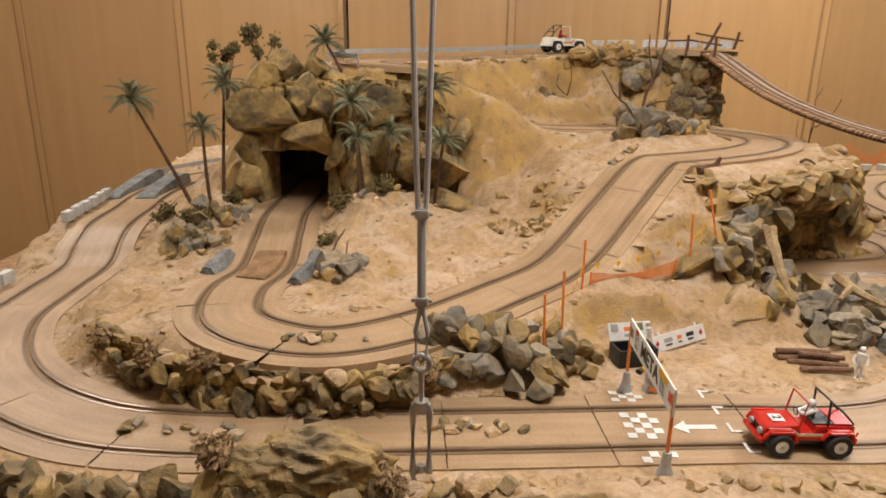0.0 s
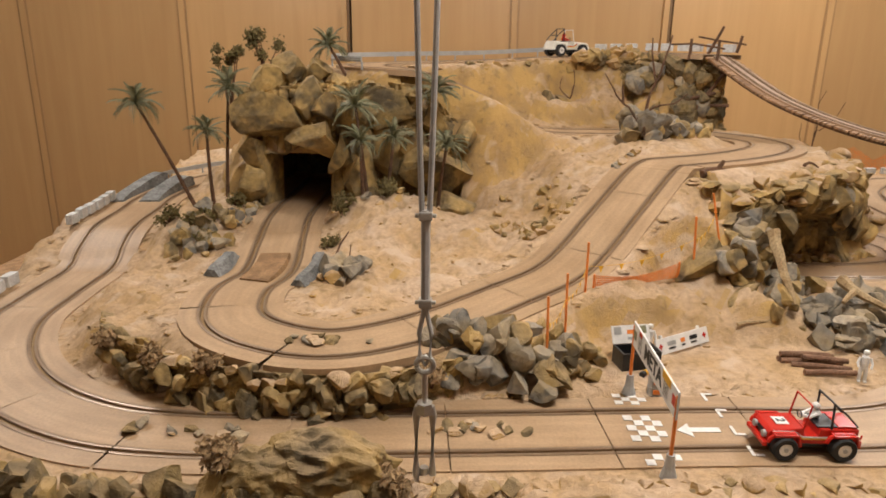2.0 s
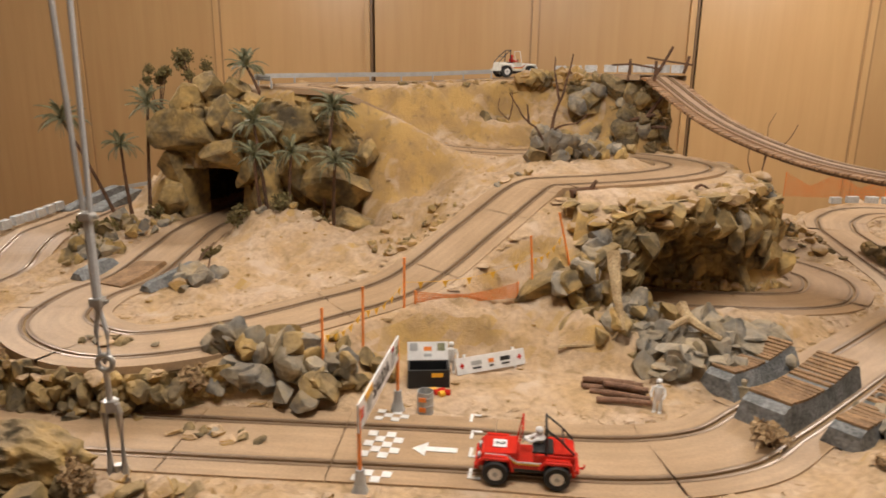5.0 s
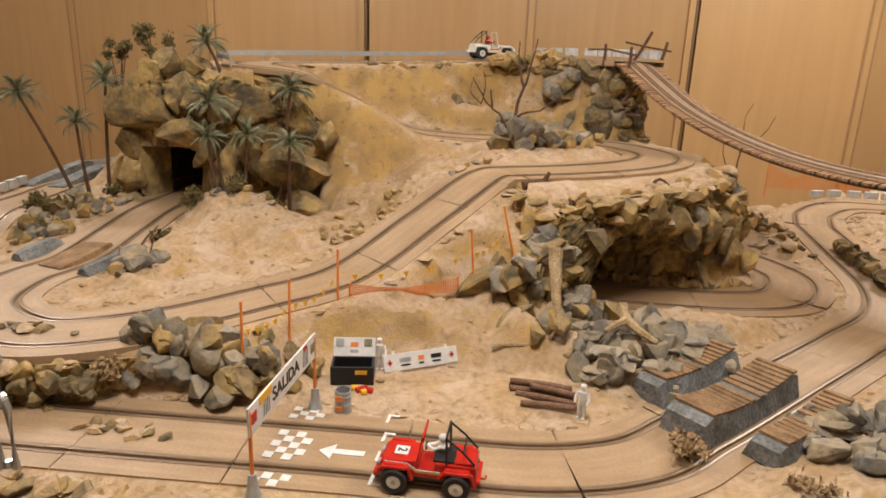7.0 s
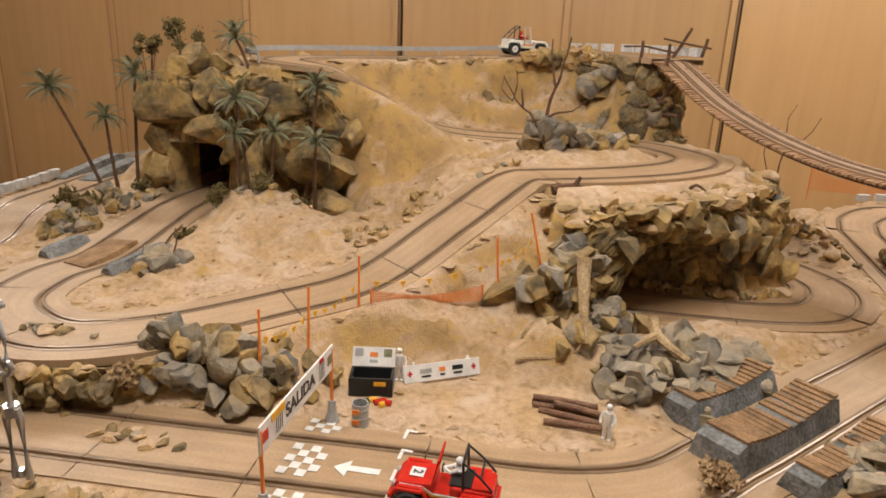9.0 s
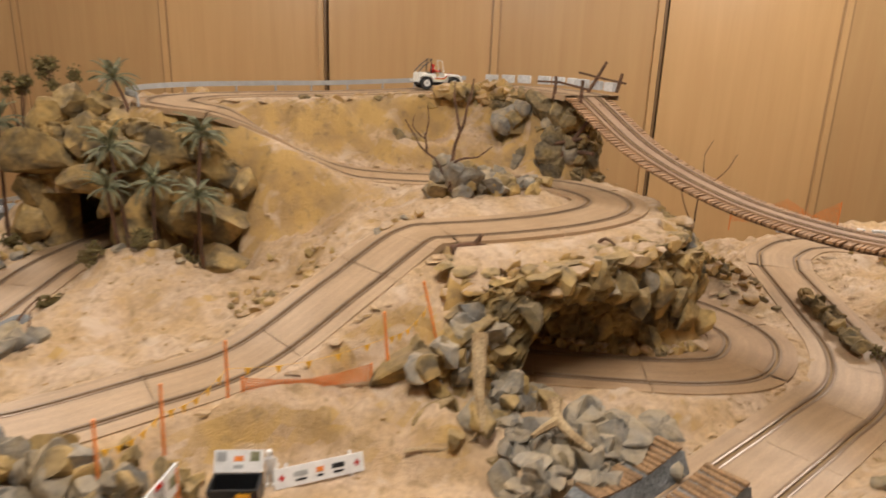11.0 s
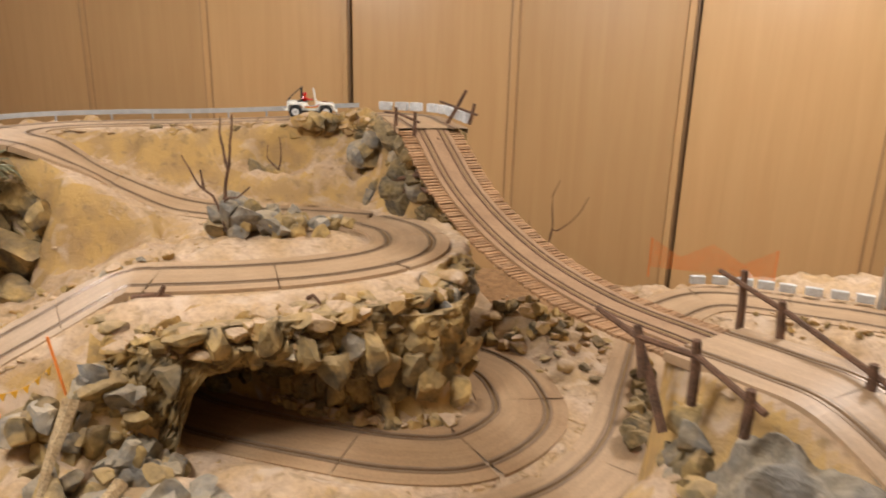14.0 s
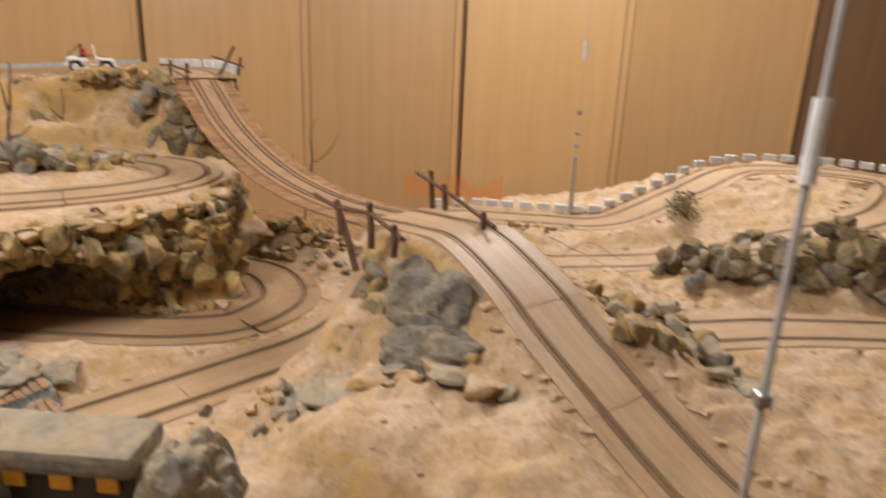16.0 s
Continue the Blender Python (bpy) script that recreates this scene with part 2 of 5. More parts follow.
def piecewise(m, lo, hi):
    """Let each piece be a little lighter or darker than its neighbours."""
    n, l = m.node_tree.nodes, m.node_tree.links
    b = n["Principled BSDF"]
    old = b.inputs["Base Color"].links[0].from_socket
    info, rg, hsv = n.new("ShaderNodeObjectInfo"), n.new("ShaderNodeMapRange"), n.new("ShaderNodeHueSaturation")
    rg.inputs[3].default_value, rg.inputs[4].default_value = lo, hi
    l.new(info.outputs["Random"], rg.inputs[0])
    l.new(rg.outputs[0], hsv.inputs["Value"])
    l.new(old, hsv.inputs["Color"])
    l.new(hsv.outputs[0], b.inputs["Base Color"])




def dusted(m, colour, lo, hi, amount):
    """Sand lying on the upper sides of stones."""
    n, l = m.node_tree.nodes, m.node_tree.links
    b = n["Principled BSDF"]
    old = b.inputs["Base Color"].links[0].from_socket
    geo, sep, noi, add, rg, mx = (n.new("ShaderNodeNewGeometry"), n.new("ShaderNodeSeparateXYZ"), n.new("ShaderNodeTexNoise"), n.new("ShaderNodeMath"),
                                  n.new("ShaderNodeMapRange"), n.new("ShaderNodeMix"))
    l.new(geo.outputs["Normal"], sep.inputs[0])
    l.new(geo.outputs["Position"], noi.inputs["Vector"])
    noi.inputs["Scale"].default_value, noi.inputs["Detail"].default_value = 45, 5
    add.operation = "MULTIPLY_ADD"
    l.new(noi.outputs[0], add.inputs[0])
    add.inputs[1].default_value = 0.9
    l.new(sep.outputs[2], add.inputs[2])
    rg.inputs[1].default_value, rg.inputs[2].default_value, rg.inputs[4].default_value = lo + .45, hi + .45, amount
    l.new(add.outputs[0], rg.inputs[0])
    mx.data_type = "RGBA"
    mx.inputs[7].default_value = (*colour, 1)
    l.new(rg.outputs[0], mx.inputs[0])
    l.new(old, mx.inputs[6])
    l.new(mx.outputs[2], b.inputs["Base Color"])


for stone in (ROCK, GREY, DARKROCK_SHADE):
    lumpy(stone, 42, .006)
spotted(ROCK, (0.13, 0.11, 0.07), 26, .55)
spotted(ROCK, (0.50, 0.33, 0.12), 19, .8)
spotted(GREY, (0.13, 0.125, 0.11), 34, .6)
lumpy(SLATE, 20, .012)
dusted(ROCK, (0.44, 0.31, 0.17), .45, 1.1, .55)
dusted(GREY, (0.42, 0.33, 0.22), .5, 1.1, .55)
dusted(DARKROCK_SHADE, (0.40, 0.27, 0.13), .45, 1.1, .5)
for stone in (ROCK, GREY, DARKROCK_SHADE):
    piecewise(stone, .85, 1.25)
for stick in (PLANK, BRIDGEWOOD):
    piecewise(stick, .8, 1.2)

# ---- mesh helpers ----


def part(name, bm, mat, parent=None, label="", smooth=False):
    """Link a bmesh (or a ready mesh) as one object, under a parent if given."""
    if isinstance(bm, bpy.types.Mesh):
        me = bm
    else:
        me = bpy.data.meshes.new(name)
        bm.to_mesh(me)
        bm.free()
        if smooth:
            me.shade_smooth()
    if mat and not me.materials:
        me.materials.append(mat)
    ob = new(name, me)
    if parent:
        ob.parent = parent
    if label:
        tagged(ob, label)
    return ob


def thing(name, m, label, category, group="", kind=""):
    ob = new(name)
    ob.empty_display_size = 0.02
    ob.matrix_world = m
    return tagged(ob, label, category, group, kind)


def box(sx, sy, sz, x=0, y=0, z=0, bevel=0.0, bm=None):
    """A box standing on z, centred on x, y."""
    bm = bm or bmesh.new()
    g = bmesh.ops.create_cube(bm, size=1, matrix=Matrix.Translation((x, y, z + sz / 2)) @ Matrix.Diagonal((sx, sy, sz, 1)))
    if bevel:
        es = {e for v in g["verts"] for e in v.link_edges}
        bmesh.ops.bevel(bm, geom=list(es), offset=bevel, segments=2, affect="EDGES", profile=0.6)
    return bm


def cyl(r, h, x=0, y=0, z=0, seg=12, r2=None, bm=None, m=None):
    bm = bm or bmesh.new()
    mat = (m or Matrix()) @ Matrix.Translation((x, y, z + h / 2))
    bmesh.ops.create_cone(bm, cap_ends=True, segments=seg, radius1=r, radius2=r if r2 is None else r2, depth=h, matrix=mat)
    return bm


def spline(pts, step=0.02):
    """Points at about even steps along a Catmull-Rom curve."""
    p = [Vector(q) for q in pts]
    p = [2 * p[0] - p[1]] + p + [2 * p[-1] - p[-2]]
    out = []
    for i in range(1, len(p) - 2):
        n = max(2, int((p[i + 1] - p[i]).length / step))
        for k in range(n):
            t = k / n
            a, b, c, d = p[i - 1:i + 3]
            out.append(0.5 * ((2 * b) + (c - a) * t + (2 * a - 5 * b + 4 * c - d) * t * t + (3 * b - a - 3 * c + d) * t ** 3))
    out.append(p[-2].copy())
    return out


def tube(pts, radii, seg=6, bm=None):
    """A tapered, capped tube through points."""
    bm = bm or bmesh.new()
    rings = []
    for i, p in enumerate(pts):
        d = (Vector(pts[min(i + 1, len(pts) - 1)]) - Vector(pts[max(i - 1, 0)])).normalized()
        q = d.to_track_quat("Z", "Y")
        r = radii[i] if isinstance(radii, (list, tuple)) else radii
        rings.append([bm.verts.new(Vector(p) + q @ Vector((r * math.cos(a), r * math.sin(a), 0)))
                      for a in (2 * math.pi * k / seg for k in range(seg))])
    for a, b in zip(rings, rings[1:]):
        for k in range(seg):
            bm.faces.new((a[k], a[(k + 1) % seg], b[(k + 1) % seg], b[k]))
    bm.faces.new(rings[0][::-1])
    bm.faces.new(rings[-1])
    return bm


def frames_of(pts):
    """Tangent, and level sideways vector (to the right), at every point."""
    out = []
    for i, p in enumerate(pts):
        d = (pts[min(i + 1, len(pts) - 1)] - pts[max(i - 1, 0)]).normalized()
        s = Vector((d.y, -d.x, 0)).normalized()
        out.append((p, d, s, s.cross(d)))
    return out


def sweep(pts, profile, closed=False, uv=False):
    """Sweep a profile of (side, up) offsets along points."""
    bm = bmesh.new()
    lay = bm.loops.layers.uv.new("UVMap") if uv else None
    rows, run = [], 0.0
    for i, (p, d, s, u) in enumerate(frames_of(pts)):
        if i:
            run += (p - pts[i - 1]).length
        rows.append(([bm.verts.new(p + s * a + u * b) for a, b in profile], run))
    n = len(profile)
    for (ra, la), (rb, lb) in zip(rows, rows[1:]):
        for k in range(n if closed else n - 1):
            j = (k + 1) % n
            f = bm.faces.new((ra[k], ra[j], rb[j], rb[k]))
            if uv:
                for lp, (o, v) in zip(f.loops, ((profile[k][0], la), (profile[j][0], la), (profile[j][0], lb), (profile[k][0], lb))):
                    lp[lay].uv = (o, v)
    if closed:
        bm.faces.new(rows[0][0])
        bm.faces.new(rows[-1][0][::-1])
        bmesh.ops.recalc_face_normals(bm, faces=bm.faces)
    return bm


# ---- the plan: middle lines of the tracks ----
FRONT = [(1.235, 2.05, .02), (1.225, 1.75, .012), (1.215, 1.56, .006), (1.16, 1.41, .002), (1.05, 1.28, 0), (0.92, 1.135, 0), (0.80, 1.0, 0), (0.735, .93, 0),
         (0.66, .855, 0), (0.54, .812, 0), (0.34, .80, 0), (0.1, .78, 0), (-.15, .762, 0), (-.29, .757, 0), (-.41, .775, 0), (-.53, .835, 0), (-.625, .93, 0),
         (-.69, 1.06, 0), (-.705, 1.2, 0), (-.71, 1.34, .002), (-.718, 1.41, .03), (-.722, 1.48, .052), (-.735, 1.62, .054), (-.75, 1.78, .056),
         (-.70, 1.95, .065), (-.55, 2.1, .07), (-.3, 2.2, .07)]
UTURN = [(-.35, 1.95, .075), (-.348, 1.75, .075), (-.344, 1.52, .075), (-.325, 1.36, .065), (-.305, 1.2, .055), (-.322, 1.09, .055), (-.297, .98, .055),
         (-.225, .918, .055), (-.13, .9, .055), (-.016, .963, .056), (.10, 1.06, .066), (.215, 1.165, .085), (.32, 1.29, .155), (.41, 1.395, .218), (.46, 1.425, .225)]
LOOP = [(.46, 1.425, .225), (.57, 1.485, .225), (.68, 1.57, .225), (.752, 1.67, .225), (.762, 1.77, .225), (.70, 1.87, .225), (.6, 1.92, .225)]
TOP = [(.6, 1.92, .225), (.48, 1.895, .227), (.37, 1.85, .231), (.27, 1.822, .235), (.18, 1.80, .247), (.09, 1.755, .292), (.02, 1.705, .345), (-.045, 1.68, .378), (-.12, 1.675, .388),
       (-.18, 1.715, .39), (-.2, 1.79, .392), (-.16, 1.88, .394), (-.05, 1.96, .397), (.1, 2.05, .40), (.3, 2.16, .41), (.45, 2.24, .42), (.58, 2.21, .425), (.67, 2.08, .425), (.73, 1.985, .424)]
BRIDGE = [(.725, 1.98, .424), (.85, 1.845, .325), (.998, 1.702, .262), (1.147, 1.57, .238), (1.29, 1.45, .243)]
DESCENT = [(1.29, 1.45, .243), (1.37, 1.385, .25), (1.44, 1.325, .25), (1.52, 1.24, .205), (1.59, 1.152, .15), (1.735, .98, .05), (1.85, .84, .02)]
LOWER = [(.45, 1.42, .01), (.57, 1.395, .01), (.77, 1.40, .01), (.9, 1.415, .01), (.99, 1.46, .01), (1.036, 1.576, .01), (1.0, 1.68, .01), (.935, 1.75, .01),
         (.82, 1.79, .01), (.65, 1.82, .01)]
FARFLAT = [(1.86, 1.5, .03), (2.1, 1.55, .03), (2.6, 1.58, .03)]
FARRIGHT = [(1.235, 2.05, .02), (1.265, 2.14, .035), (1.37, 2.21, .048), (1.6, 2.2, .05), (1.8, 2.17, .065), (2.02, 2.26, .14), (2.22, 2.33, .205), (2.55, 2.22, .21),
            (2.45, 2.0, .17), (2.15, 1.93, .1), (1.9, 1.95, .03), (1.6, 1.9, .02)]

# ---- the room ----
room = [("floor", (9.3, 8.0, .1), (-.5, 1.0, -1.25), FLOORM), ("ceiling", (9.3, 8.0, .1), (-.5, 1.0, 1.72), WARMGREY),
        ("wall_left", (.1, 8.0, 2.97), (-5.1, 1.0, -1.2), WARMGREY), ("wall_right", (.1, 8.0, 2.97), (4.05, 1.0, -1.2), WARMGREY),
        ("wall_behind", (9.1, .1, 2.97), (-.5, -2.95, -1.2), WARMGREY), ("wall_back", (9.1, .1, 2.97), (-.5, 4.95, -1.2), WARMGREY)]
for name, size, at, mat in room:
    ob = part(name, box(*size), mat)
    ob.location = at
    tagged(ob, {"floor": "dark wooden floor", "ceiling": "plain cream ceiling"}.get(name, "plain cream wall of the room"), name.split("_")[0], kind="structure")

WALL_Y = 4.38
wardrobe = thing("wardrobe", pose(.32, WALL_Y, -1.2), "wall-wide wardrobe with honey-brown veneer doors", "wardrobe")
SEAMS = [-4.55, -3.62, -2.66, -1.68, -.66, .333, 1.262, 2.19, 3.20, 4.0]
for k, (wa, wb) in enumerate(zip(SEAMS, SEAMS[1:])):
    dx, wide = wa - .32, wb - wa - .024
    part("door", box(wide, .022, 2.86, dx + .012 + wide / 2, .011, .03, .004), WALLWOOD if wb < 3.5 else SHADEWOOD, wardrobe)
    if k % 2 == 0 and k > 2:
        part("stile", box(.014, .014, 2.86, dx - .006, -.006, .03, .003), DARKWOOD, wardrobe)
        part("edge_strip", box(.034, .02, 2.86, dx - .032, -.009, .03, .004), WALLWOOD, wardrobe)
    else:
        part("stile", box(.036, .012, 2.86, dx, -.005, .03, .004), WALLWOOD, wardrobe)
        for side in (-.0235, .0235):
            part("groove", box(.010, .006, 2.86, dx + side, -.002, .03), SEAM, wardrobe)
part("plinth", box(8.5, .02, .03, -.6, .012, 0), DARKWOOD, wardrobe)
part("carcass", box(8.5, .45, 2.89, -.6, .262, 0), DARKWOOD, wardrobe)

# ---- the board and its ground ----
board = thing("layout_table", pose(.9, 1.5, -1.2), "wooden table under the model landscape", "table")
part("tabletop", box(3.95, 1.86, .03, .06, .1, 1.115), PLANK, board)
for lx, ly in ((-1.7, -.7), (1.8, -.7), (-1.7, .9), (1.8, .9)):
    part("leg", box(.07, .07, 1.115, lx, ly, 0, .004), PLANK, board)

GROUND_RUNS = [FRONT, UTURN, TOP[:-1], DESCENT, LOWER, FARRIGHT, FARFLAT]
ANCHORS = [(-.95, .62, -.02), (-.5, .62, -.015), (0, .64, -.01), (.5, .66, -.005), (1.0, .66, -.02), (.25, .91, .004), (.35, .92, .004), (.46, .92, .004), (.57, .93, .006), (.35, .98, .006), (.46, .99, .008), (.57, 1.0, .01),
           (.27, 1.02, .03), (.36, 1.05, .03), (.45, 1.08, .04), (.25, 1.075, .06), (.33, 1.11, .058), (.40, 1.145, .062), (.45, 1.175, .085), (.5, 1.12, .06), (.52, 1.24, .14), (.5, 1.32, .195), (.42, 1.27, .16), (.51, 1.30, .17), (.60, 1.2, .03), (.625, 1.26, .008), (.58, 1.14, .035), (.47, 1.37, .215), (.40, 1.6, .228), (.42, 1.52, .222), (.38, 1.72, .232), (.46, 1.7, .234), (.35, 1.55, .205), (0, 1.25, .06), (.15, 1.4, .085), (.02, 1.5, .09),
           (.12, 1.60, .14), (.30, 1.65, .20), (.13, 1.645, .165), (.22, 1.70, .20), (.02, 1.60, .17), (.3, 2.05, .265), (.52, 2.07, .29), (.28, 2.09, .385), (.5, 2.13, .405)]
ANCHORS_B = [(-.9, 1.2, -.05), (-.9, 1.9, -.02), (-.5, 1.75, .16), (-.17, 1.68, .14), (-.55, 1.45, .075), (-.5, 1.2, .03), (-.45, 1.0, .045),
             (.72, 1.6, .2), (.8, 1.6, .2), (.87, 1.6, .17), (.62, 1.08, .015), (.75, 1.17, .02), (.80, 1.97, .12), (.86, 1.92, .05), (.9, 2.0, .03), (1.3, 1.25, .15), (1.25, 1.12, .075), (1.1, 1.05, .02), (1.35, 1.0, .125), (1.5, .95, .12), (1.3, .8, 0), (1.62, 1.5, .1),
             (1.75, 1.5, .02), (2.0, 1.3, .02), (2.2, 1.6, .08), (1.45, 2.05, .03), (1.12, 2.2, -.03), (1.12, 2.4, -.05), (1.22, 2.4, -.02), (1.45, 1.7, .06), (2.6, 1.6, .05), (2.75, 2.4, .12)]


def ridged(x, y, s, seed):
    return noise.fractal(Vector((x * s + seed, y * s, seed)), 0.9, 2.1, 4)


def ground_height(xs, ys):
    """Interpolate the ground between the tracks and some spot heights; level beside every track."""
    tr = np.array([tuple(p) for run in GROUND_RUNS for p in spline(run, .02) if not (run is LOWER and p.x < .60)])
    an = np.array(ANCHORS + ANCHORS_B)
    pt = np.vstack([tr, an])
    wt = np.concatenate([np.full(len(tr), .16), np.full(len(an), 1.0)])
    gx, gy = np.meshgrid(xs, ys)
    z, near, nz = np.zeros(gx.shape), np.zeros(gx.shape), np.zeros(gx.shape)
    for i in range(len(ys)):
        d2 = (gx[i][:, None] - pt[:, 0]) ** 2 + (gy[i][:, None] - pt[:, 1]) ** 2
        w = wt / (d2 + 2e-4) ** 1.7
        z[i] = (w * pt[:, 2]).sum(1) / w.sum(1)
        dt = d2[:, :len(tr)]
        k = dt.argmin(1)
        near[i] = np.sqrt(dt[np.arange(len(k)), k])
        ww = 1 / (dt + 1e-5) ** 4
        nz[i] = (ww * tr[:, 2]).sum(1) / ww.sum(1)
    return z, near, nz


XS, YS = np.arange(-1.0, 2.86, .0105), np.arange(.60, 2.46, .0105)
GZ, NEAR, NZ = ground_height(XS, YS)
for i, y in enumerate(YS):
    for j, x in enumerate(XS):
        shoulder = .045 * (.03 < x < .3 and 1.5 < y < 1.95 and NZ[i, j] > .25)
        t = min(1, max(0, (NEAR[i, j] - .082 - shoulder) / .05))
        t = t * t * (3 - 2 * t)
        rough = .015 * ridged(x, y, 14, 3) + .009 * ridged(x, y, 40, 7)
        rough += .010 * max(0, .35 - abs(ridged(x, y, 9, 17))) + .004 * ridged(x, y, 62, 19)
        pit = max(0, min(1, (x - .20) / .05)) * max(0, min(1, (.66 - x) / .06)) * max(0, min(1, (1.085 - y) / .05)) * max(0, min(1, (y - .84) / .03))
        wild = (GZ[i, j] + rough) * (1 - pit) + (.004 + rough * .3) * pit
        edge = .009 if NEAR[i, j] < .066 else .0025
        GZ[i, j] = (NZ[i, j] - edge) * (1 - t) + wild * t
        foot = max(0, min(1, (1.612 - y) / .02)) * max(0, min(1, (.10 - x) / .09)) * max(0, min(1, (x + .245) / .02)) * (y > 1.48)
        GZ[i, j] = GZ[i, j] * (1 - foot) + min(GZ[i, j], .082) * foot
        hollow = max(0, min(1, (x - .455) / .02)) * max(0, min(1, (.70 - x) / .03)) * max(0, min(1, (y - 1.335) / .02)) * max(0, min(1, (1.50 - y) / .02))
        GZ[i, j] = GZ[i, j] * (1 - hollow) + min(GZ[i, j], .001) * hollow


def ground_at(x, y):
    j, i = (x - XS[0]) / .0105, (y - YS[0]) / .0105
    j0, i0 = int(min(max(j, 0), len(XS) - 2)), int(min(max(i, 0), len(YS) - 2))
    fj, fi = j - j0, i - i0
    return float((GZ[i0, j0] * (1 - fj) + GZ[i0, j0 + 1] * fj) * (1 - fi) + (GZ[i0 + 1, j0] * (1 - fj) + GZ[i0 + 1, j0 + 1] * fj) * fi)


def sheet(name, xs, ys, zz, keep, drop, mat, jitter=0.0):
    """A height sheet over the kept cells, with a skirt that goes down by drop (or to a level)."""
    ny, nx = zz.shape
    gx, gy = np.meshgrid(xs, ys)
    verts = np.stack([gx, gy, zz], -1).reshape(-1, 3).tolist()
    cell = keep[:-1, :-1] & keep[1:, :-1] & keep[:-1, 1:] & keep[1:, 1:]
    faces, edges = [], {}
    for i, j in zip(*np.nonzero(cell)):
        a, b, c, d = i * nx + j, i * nx + j + 1, (i + 1) * nx + j + 1, (i + 1) * nx + j
        faces.append((a, b, c, d))
        for e in ((a, b), (b, c), (c, d), (d, a)):
            if (e[1], e[0]) in edges:
                del edges[(e[1], e[0])]
            else:
                edges[e] = 1
    low = {}
    for a, b in edges:
        for v in (a, b):
            if v not in low:
                x, y, z = verts[v]
                low[v] = len(verts)
                verts.append((x + random.uniform(-jitter, jitter), y + random.uniform(-jitter, jitter), drop(x, y, z)))
        faces.append((b, a, low[a], low[b]))
    me = bpy.data.meshes.new(name)
    me.from_pydata(verts, [], faces)
    used = bmesh.new()
    used.from_mesh(me)
    bmesh.ops.delete(used, geom=[v for v in used.verts if not v.link_faces], context="VERTS")
    used.to_mesh(me)
    used.free()
    me.shade_smooth()
    me.materials.append(mat)
    return new(name, me)


KEEP = np.ones(GZ.shape, bool)
for i, y in enumerate(YS):
    for j, x in enumerate(XS):
        wob = .015 * ridged(x, y, 6, 11)
        KEEP[i, j] = y > .635 + wob and x > -.86 + wob - .0 * y and not (y > 2.33 + wob and x < 1.0) and not (x > .76 and x < 1.12 and y > 1.97 + wob) and not (x > .70 and y > 2.13 and x < 1.12)
ground = tagged(sheet("ground", XS, YS, GZ, KEEP, lambda x, y, z: -.055, SAND), "sandy ochre model landscape of painted plaster", "ground", kind="structure")

# ---- tracks ----
W = .077
PROFILE = [(-W, -.012), (-W, 0), (-SLOT - .0022, 0), (-SLOT - .0022, -.006), (-SLOT + .0022, -.006), (-SLOT + .0022, 0),
           (SLOT - .0022, 0), (SLOT - .0022, -.006), (SLOT + .0022, -.006), (SLOT + .0022, 0), (W, 0), (W, -.012)]


def lay_track(run, label, piece=.178, mat=None):
    """A run of track pieces, each with its two slots and four conductor rails."""
    pts = spline(run, .012)
    home = thing("slot_track", Matrix(), label, "slot track", "track runs", "structure")
    pieces, cur, length = [], [pts[0]], 0.0
    for a, b in zip(pts, pts[1:]):
        cur.append(b)
        length += (b - a).length
        if length > piece:
            pieces.append(cur)
            cur, length = [b], 0.0
    if len(cur) > 2:
        pieces.append(cur)
    for pc in pieces:
        d = (pc[1] - pc[0]).normalized() * .0007
        q = [p.copy() for p in pc]
        q[0] += d
        q[-1] -= (q[-1] - q[-2]).normalized() * .0007
        ob = part("track_piece", sweep(q, PROFILE, uv=True), mat or TRACK, home)
        for c in (-SLOT, SLOT):
            for o in (-.0051, .0051):
                part("conductor_rail", sweep(q, [(c + o - .0026, -.001), (c + o - .0024, .0006), (c + o, .0011), (c + o + .0024, .0006), (c + o + .0026, -.001)]), RAIL, ob)
            part("slot_bed", sweep(q, [(c - .0021, -.003), (c + .0021, -.003)]), SLOTBED, ob)
    return home


lay_track(FRONT, "sand-coloured two-lane slot track, front straight and outer curve")
lay_track(UTURN, "sand-coloured two-lane slot track turning in front of the rocks")
lay_track(LOOP, "sand-coloured two-lane slot track on the raised plateau")
lay_track(TOP, "sand-coloured two-lane slot track climbing to the hilltop")
lay_track(DESCENT, "sand-coloured two-lane slot track sloping down from the bridge")
lay_track(LOWER, "dusty brown slot track under the rock arch", mat=BROWNTRACK)
lay_track(FARRIGHT, "sand-coloured slot track in the far corner of the layout")
lay_track(FARFLAT, "dusty slot track on the far lower level")

# ---- overhanging rock: plateau over the lower track, roof over the left tunnel ----


def near_line(x, y, line):
    return min((x - p.x) ** 2 + (y - p.y) ** 2 for p in line) ** .5


def inside(x, y, poly):
    c = False
    for a, b in zip(poly, poly[1:] + poly[:1]):
        if (a.y > y) != (b.y > y) and x < (b.x - a.x) * (y - a.y) / (b.y - a.y) + a.x:
            c = not c
    return c


